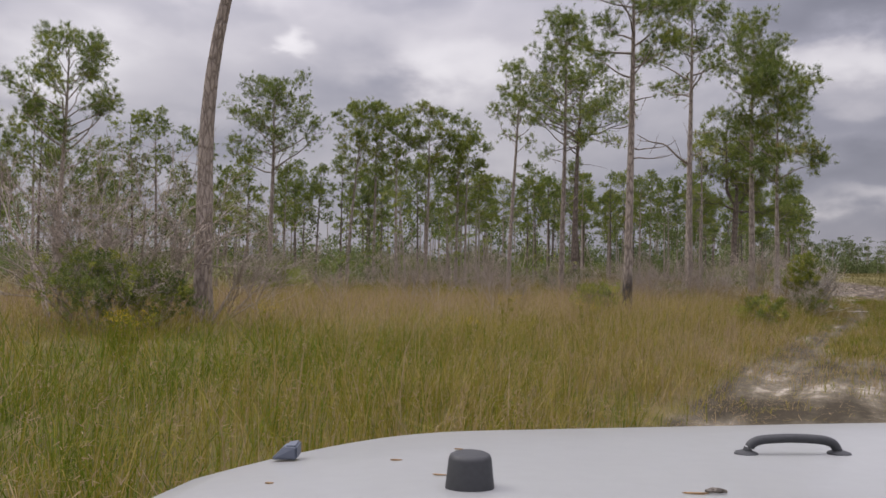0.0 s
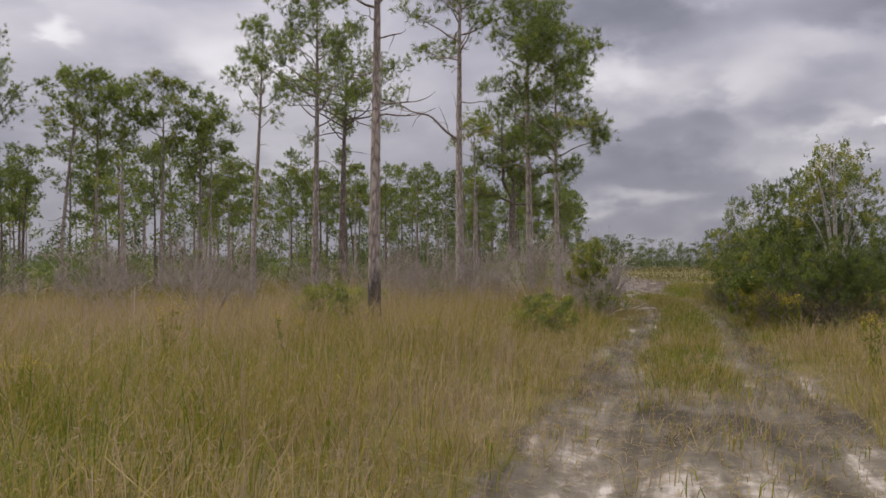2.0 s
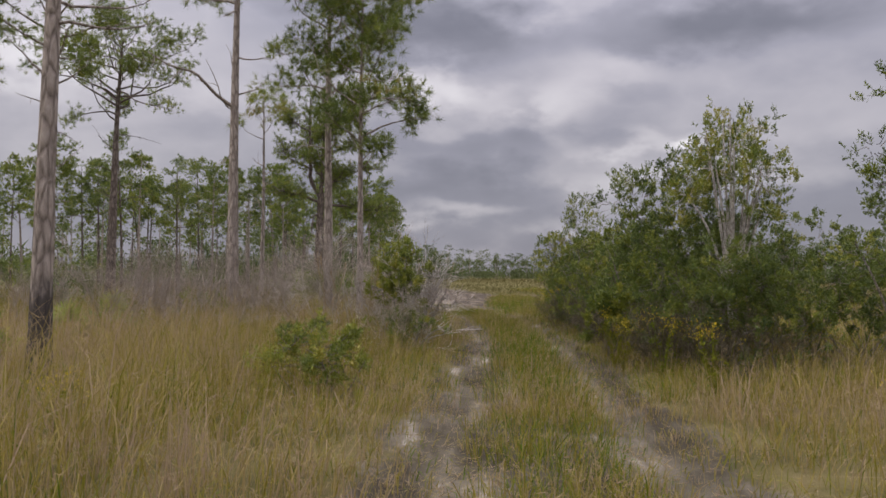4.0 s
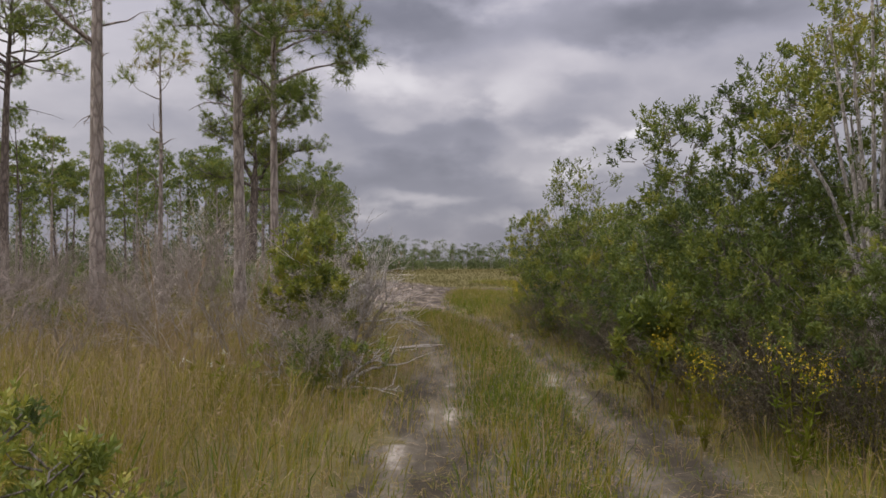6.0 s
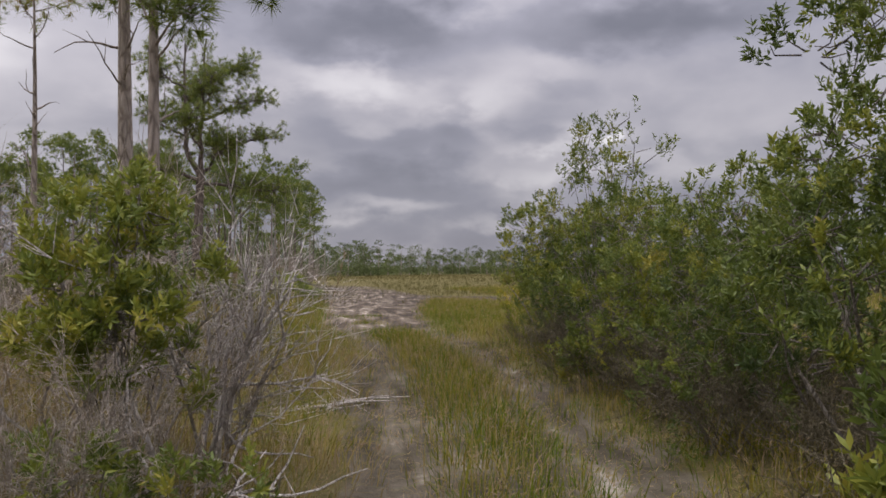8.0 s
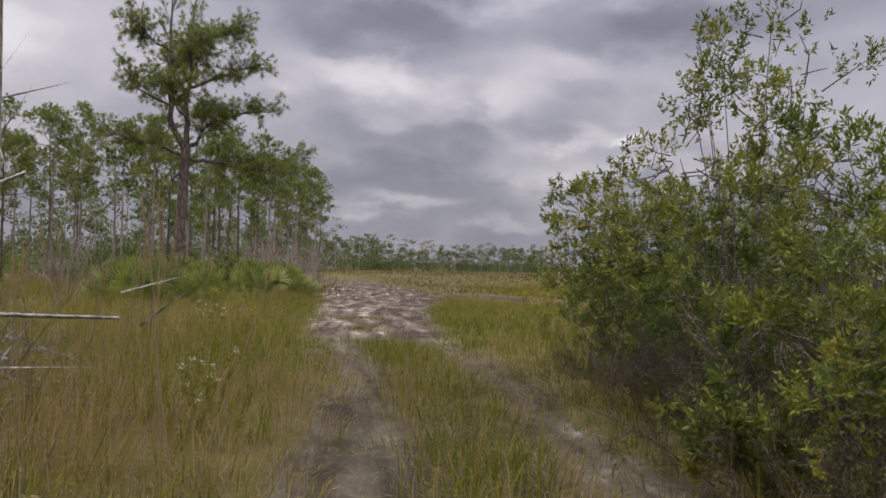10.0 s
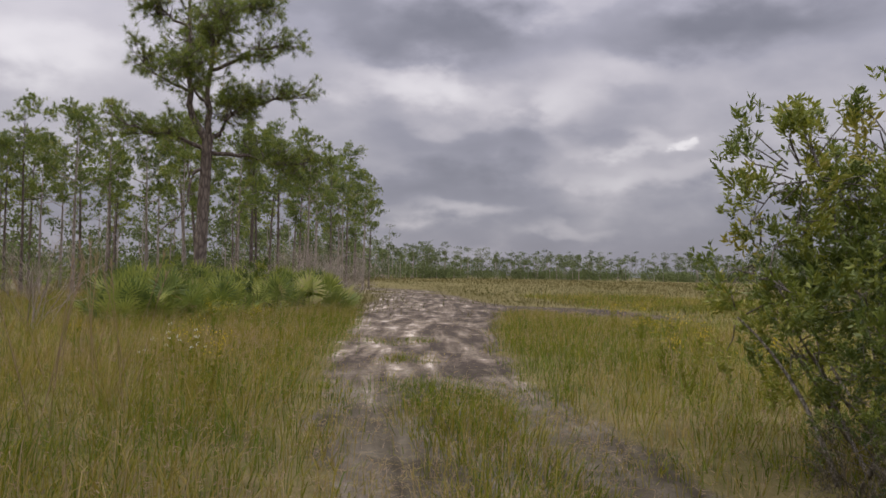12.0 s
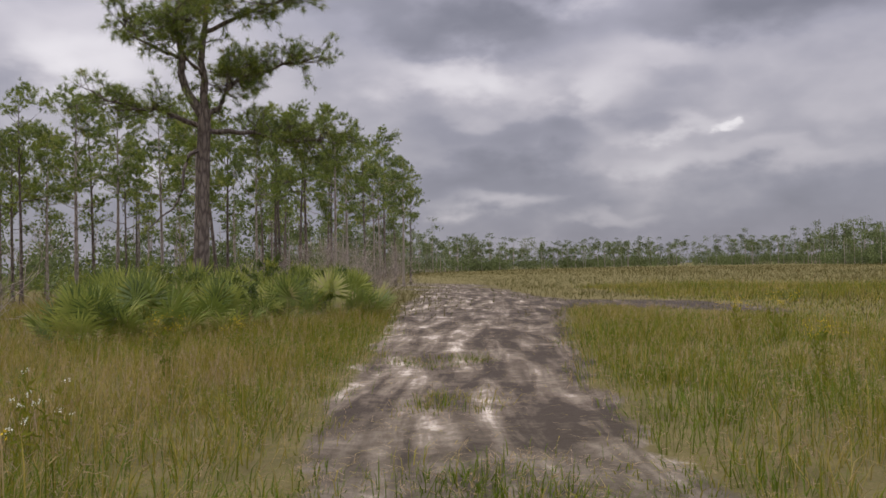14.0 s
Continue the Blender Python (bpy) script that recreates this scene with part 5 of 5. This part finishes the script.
def flowers():
    rng = np.random.default_rng(61)
    gold = [flower_mesh(400 + i, 1.0, 9, False) for i in range(3)]
    white = flower_mesh(410, 0.75, 4, True)
    first = {}
    spots = [(25.2, 40.2, 0), (24.9, 41.3, 1), (31.2, 49.6, 2), (30.6, 50.0, 0), (14.6, 24.3, 1), (14.3, 23.7, 0), (14.7, 23.0, 2), (15.0, 22.6, 0), (14.2, 22.7, 1), (17.9, 47.8, 1), (20.6, 50.2, 2),
             (11.6, 17.0, 0), (13.2, 20.6, 2), (-5.5, 14.2, 0), (-6.2, 15.6, 1), (-4.6, 12.0, 2), (0.6, 16.0, 0), (3.4, 19.6, 1), (6.0, 20.5, 2), (21.9, 52.0, 0), (26.0, 43.0, 1), (27.8, 45.6, 2),
             (1.6, 21.0, 1), (-3.6, 16.8, 2), (16.5, 22.0, 0), (18.9, 42.5, 1)]
    for x, y, i in spots:
        m = place(x, y, rng.uniform(0, 360), rng.uniform(0.75, 1.1))
        if i not in first:
            ob = tagged(new("goldenrod"), "yellow-flowered goldenrod standing in tall grass", "wildflower", "goldenrods")
            part("stalk", gold[i][0], ob)
            part("blossom", gold[i][1], ob, "small yellow flower heads")
            ob.matrix_world = m
            first[i] = ob
        else:
            copy_thing(first[i], Matrix()).matrix_world = m
    one = None
    for x, y in ((16.4, 35.8), (16.7, 36.3), (16.1, 35.2), (19.0, 44.6), (19.3, 45.3), (19.1, 46.0), (10.9, 27.0), (18.6, 45.0)):
        m = place(x, y, rng.uniform(0, 360), rng.uniform(0.8, 1.15))
        if one is None:
            one = tagged(new("white_wildflower"), "thin-stalked wildflower with small white heads", "wildflower", "white wildflowers")
            part("stalk", white[0], one)
            part("blossom", white[1], one, "small white flower heads")
            one.matrix_world = m
        else:
            copy_thing(one, Matrix()).matrix_world = m
    # tall dry reed stalks at the track's edge
    first = None
    for x, y, s in ((15.72, 33.7, 1.2), (18.15, 43.1, 1.0), (14.9, 34.4, 1.0), (15.3, 34.9, 1.1), (15.0, 36.0, 0.95), (15.9, 37.4, 1.05), (16.6, 39.2, 1.2), (17.2, 41.6, 1.0), (17.9, 43.4, 1.15), (17.4, 44.8, 1.0), (12.4, 30.0, 0.9), (11.3, 27.6, 1.0),
                    (10.4, 26.6, 1.1), (18.0, 46.6, 1.1), (16.2, 41.4, 0.9)):
        m = place(x, y, rng.uniform(0, 360), s)
        if first is None:
            b = Build()
            r2 = np.random.default_rng(77)
            for _ in range(3):
                p, d = bend((r2.normal(0, 0.05), r2.normal(0, 0.05), -0.05), (r2.normal(0, 0.12), r2.normal(0, 0.12), 1), r2.uniform(1.5, 2.1), 8, r2, 0.03, 0.0)
                b.tube(p, 0.0065 * np.linspace(1, 0.4, 8), 4, 0.85)
                k = 40
                at = p[-1] - d * r2.uniform(0, 0.4, k)[:, None]
                dd = unit(d + rand_dirs(r2, k) * 0.5)
                b.blades(at, dd * 0.08, unit(np.cross(dd, rand_dirs(r2, k))), np.full(k, 0.006), np.full(k, 0.9))
            first = tagged(new("reed_clump", b.mesh("reed_clump", GRASS)), "tall dry straw-coloured grass stalks with seed heads", "reed", "reed stalks")
            first.matrix_world = m
        else:
            copy_thing(first, Matrix()).matrix_world = m


flowers()


# ---- the vehicle's nose, standing where the drive begins ----
def vehicle():
    car = tagged(new("vehicle_front"), "white off-road vehicle hood with black rubber stop and grab loop", "vehicle")
    cz = 1.743          # eye height above the ground at the start

    def drop(x, d):
        c = (x - 0.47) / 0.80
        lean = 0.036 * (x - 0.22) * min(1.0, max(0.0, (d - 1.0) / 0.7))
        return cz + lean - (0.264 + (d - 1.0) * 0.09 + 0.02 * abs(c) ** 6 + 0.021 * max(0.0, (d - 1.4) / 0.4) ** 3)
    b = Build()
    nx, ny = 44, 34
    top, low = [], []
    for j in range(ny):
        v = j / (ny - 1)
        for i in range(nx):
            u = i / (nx - 1) * 2 - 1
            d = 0.30 + 1.56 * v
            half = 0.825 * (1 - 0.02 * v)
            # rounded front corners
            d = d - 0.70 * v ** 2 * max(0.0, -u) ** 2.4 - 0.1 * v * max(0.0, u) ** 4
            x = 0.47 + half * u
            z = drop(x, d)
            top.append((x, d, z))
            low.append((x, d, z - 0.03 - 0.05 * (abs(u) > 0.999) - 0.05 * (j == ny - 1)))
    i = np.arange(ny - 1)[:, None] * nx + np.arange(nx - 1)[None]
    f = np.stack([i, i + 1, i + nx + 1, i + nx], -1).reshape(-1, 4)
    m = nx * ny
    rim = list(range(nx)) + [nx * k + nx - 1 for k in range(1, ny)] + [m - 1 - k for k in range(1, nx)] + [nx * (ny - 1 - k) for k in range(1, ny - 1)]
    side = [(rim[k], rim[(k + 1) % len(rim)], rim[(k + 1) % len(rim)] + m, rim[k] + m) for k in range(len(rim))]
    b.add(np.array(top + low), f4=np.concatenate([f, f[:, ::-1] + m, np.array(side)[:, ::-1]]))
    part("hood", b.mesh("hood", PAINT, True), car, "white painted hood panel")

    def boxy(x0, x1, y0, y1, z0, z1, bev, mat, name, label=""):
        bm = bmesh.new()
        bmesh.ops.create_cube(bm, size=1)
        bmesh.ops.transform(bm, matrix=Matrix.LocRotScale(((x0 + x1) / 2, (y0 + y1) / 2, (z0 + z1) / 2), None, (x1 - x0, y1 - y0, z1 - z0)), verts=bm.verts)
        bmesh.ops.bevel(bm, geom=bm.edges[:], offset=bev, segments=3, affect="EDGES")
        me = bpy.data.meshes.new(name)
        bm.to_mesh(me)
        bm.free()
        me.materials.append(mat)
        return part(name, me, car, label)
    boxy(-0.24, 1.18, 0.32, 1.40, 0.62, 1.32, 0.05, PAINT, "body")

    def lathe(profile, sides, mat, name, m, label="", parent=None):
        bl = Build()
        th = np.arange(sides) * 2 * np.pi / sides
        v = [(r * math.cos(t), r * math.sin(t), z) for r, z in profile for t in th]
        k = len(profile)
        q = [(a * sides + c, a * sides + (c + 1) % sides, (a + 1) * sides + (c + 1) % sides, (a + 1) * sides + c) for a in range(k - 1) for c in range(sides)]
        bl.add(np.array(v), f4=np.array(q))
        ob = part(name, bl.mesh(name, mat, True), parent or car, label)
        ob.matrix_basis = m
        return ob
    for x in (-0.34, 1.28):
        wheel = lathe([(0.0, -0.13), (0.30, -0.13), (0.38, -0.12), (0.405, -0.07), (0.41, 0), (0.405, 0.07), (0.38, 0.12), (0.30, 0.13), (0.0, 0.13)], 32, RUBBER, "tyre",
                      Matrix.Translation((x, 0.82, 0.40)) @ Matrix.Rotation(radians(90), 4, "Y"))
        lathe([(0.0, -0.135), (0.2, -0.136), (0.22, -0.13), (0.22, 0.13), (0.2, 0.136), (0.0, 0.135)], 24, GREYBLUE, "rim", Matrix(), parent=wheel)
    # tapered rubber stop
    x, d = 0.039, 0.985
    lathe([(0.0, 0.045), (0.020, 0.045), (0.0238, 0.043), (0.0255, 0.039), (0.0292, 0.006), (0.0294, 0.0), (0.0, -0.002)], 40, RUBBER, "rubber_stop",
          Matrix.Translation((x, d, drop(x, d) - 0.004)), "round tapered black rubber stop")
    # grab loop: bar and two feet
    bl = Build()
    xa, xb, d = 0.478, 0.622, 1.285
    za = drop(0.55, d) - 0.004
    pts = [(xa, d, za), (xa + 0.003, d, za + 0.012), (xa + 0.010, d, za + 0.021), (xa + 0.024, d, za + 0.026), ((xa + xb) / 2, d, za + 0.029), (xb - 0.024, d, za + 0.027),
           (xb - 0.010, d, za + 0.022), (xb - 0.003, d, za + 0.013), (xb, d, za)]
    pts = np.array(pts)
    w, u = np.linspace(0, 1, 41), np.linspace(0, 1, 9)
    bar = np.stack([np.interp(w, u, pts[:, k]) for k in range(3)], 1)
    for _ in range(4):
        bar[1:-1] = (bar[:-2] + 2 * bar[1:-1] + bar[2:]) / 4
    bl.tube(bar, np.full(41, 0.0072), 12)
    loop = part("grab_loop", bl.mesh("grab_loop", RUBBER, True), car, "black metal grab loop")
    for xf in (xa, xb):
        lathe([(0.0, 0.006), (0.009, 0.0055), (0.0165, 0.003), (0.0185, 0.0), (0.0, -0.004)], 20, RUBBER, "foot", Matrix.Translation((xf, d, drop(xf, d))), parent=loop)
    # nozzle, low on the panel
    x, d = 0.0905, 0.80
    lathe([(0.0, 0.012), (0.010, 0.0115), (0.0125, 0.004), (0.0165, 0.0025), (0.017, 0.0), (0.0, -0.004)], 24, RUBBER, "washer_nozzle",
          Matrix.Translation((x, d, drop(x, d))), "small black washer nozzle")
    # corner bracket at the panel's edge
    bm = bmesh.new()
    x, d = -0.255, 1.26
    z = drop(x, d) + 0.004
    vs = [bm.verts.new(p) for p in ((x, d, z), (x + 0.042, d - 0.01, z + 0.002), (x + 0.042, d - 0.01, z + 0.024), (x + 0.022, d, z + 0.022),
                                    (x, d + 0.03, z), (x + 0.042, d + 0.03, z + 0.002), (x + 0.042, d + 0.03, z + 0.026), (x + 0.022, d + 0.03, z + 0.022))]
    for q in ((0, 1, 2, 3), (7, 6, 5, 4), (0, 4, 5, 1), (1, 5, 6, 2), (2, 6, 7, 3), (3, 7, 4, 0)):
        bm.faces.new([vs[k] for k in q])
    bmesh.ops.bevel(bm, geom=bm.edges[:], offset=0.003, segments=2, affect="EDGES")
    me = bpy.data.meshes.new("bracket")
    bm.to_mesh(me)
    bm.free()
    me.materials.append(GREYBLUE)
    part("bracket", me, car, "blue-grey plastic corner bracket")
    # a rolled bit of dead stalk on the paint
    bl = Build()
    bl.tube([(-0.012, 0, 0.003), (-0.004, 0.001, 0.0042), (0.004, 0, 0.0038), (0.013, -0.001, 0.003)], [0.0022, 0.0034, 0.0032, 0.002], 7)
    tagged(new("dead_stalk", bl.mesh("dead_stalk", STEM, True)), "short rolled brown stalk lying on white paint", "twig").matrix_world = place(0.325, 0.966, 4, 1.0, drop(0.325, 0.966))
    # dry leaf scraps on the paint
    rng = np.random.default_rng(5)
    for x, d, L, w, a in ((-0.061, 1.217, 0.013, 0.003, 5), (0.003, 1.071, 0.013, 0.003, -10), (0.30, 0.962, 0.022, 0.003, -4), (-0.208, 1.028, 0.008, 0.002, 4), (0.033, 1.336, 0.010, 0.002, 0)):
        bl = Build()
        c, s = math.cos(radians(a)), math.sin(radians(a))
        for k in range(2):
            z = [0.0012 + 0.0012 * rng.uniform() for _ in range(5)]
            q = [(-L, 0), (-L * 0.3, w), (L, 0.3 * w), (L * 0.5, -w), (-L * 0.5, -w)]
            v = [(p[0] * c - p[1] * s, p[0] * s + p[1] * c, zz + 0.0014 * k) for p, zz in zip(q, z)]
            v2 = [(p[0], p[1], p[2] - 0.0008) for p in v]
            bl.add(np.array(v + v2), f3=[(0, 1, 2), (0, 2, 3), (0, 3, 4), (5, 7, 6), (5, 8, 7), (5, 9, 8)], f4=[(0, 5, 6, 1), (1, 6, 7, 2), (2, 7, 8, 3), (3, 8, 9, 4), (4, 9, 5, 0)])
        ob = tagged(new("dry_leaf", bl.mesh("dry_leaf", DRYLEAF)), "curled brown dry leaf scrap lying on white paint", "leaf", "leaf scraps")
        ob.matrix_world = place(x, d, 0, 0.7, drop(x, d))


vehicle()
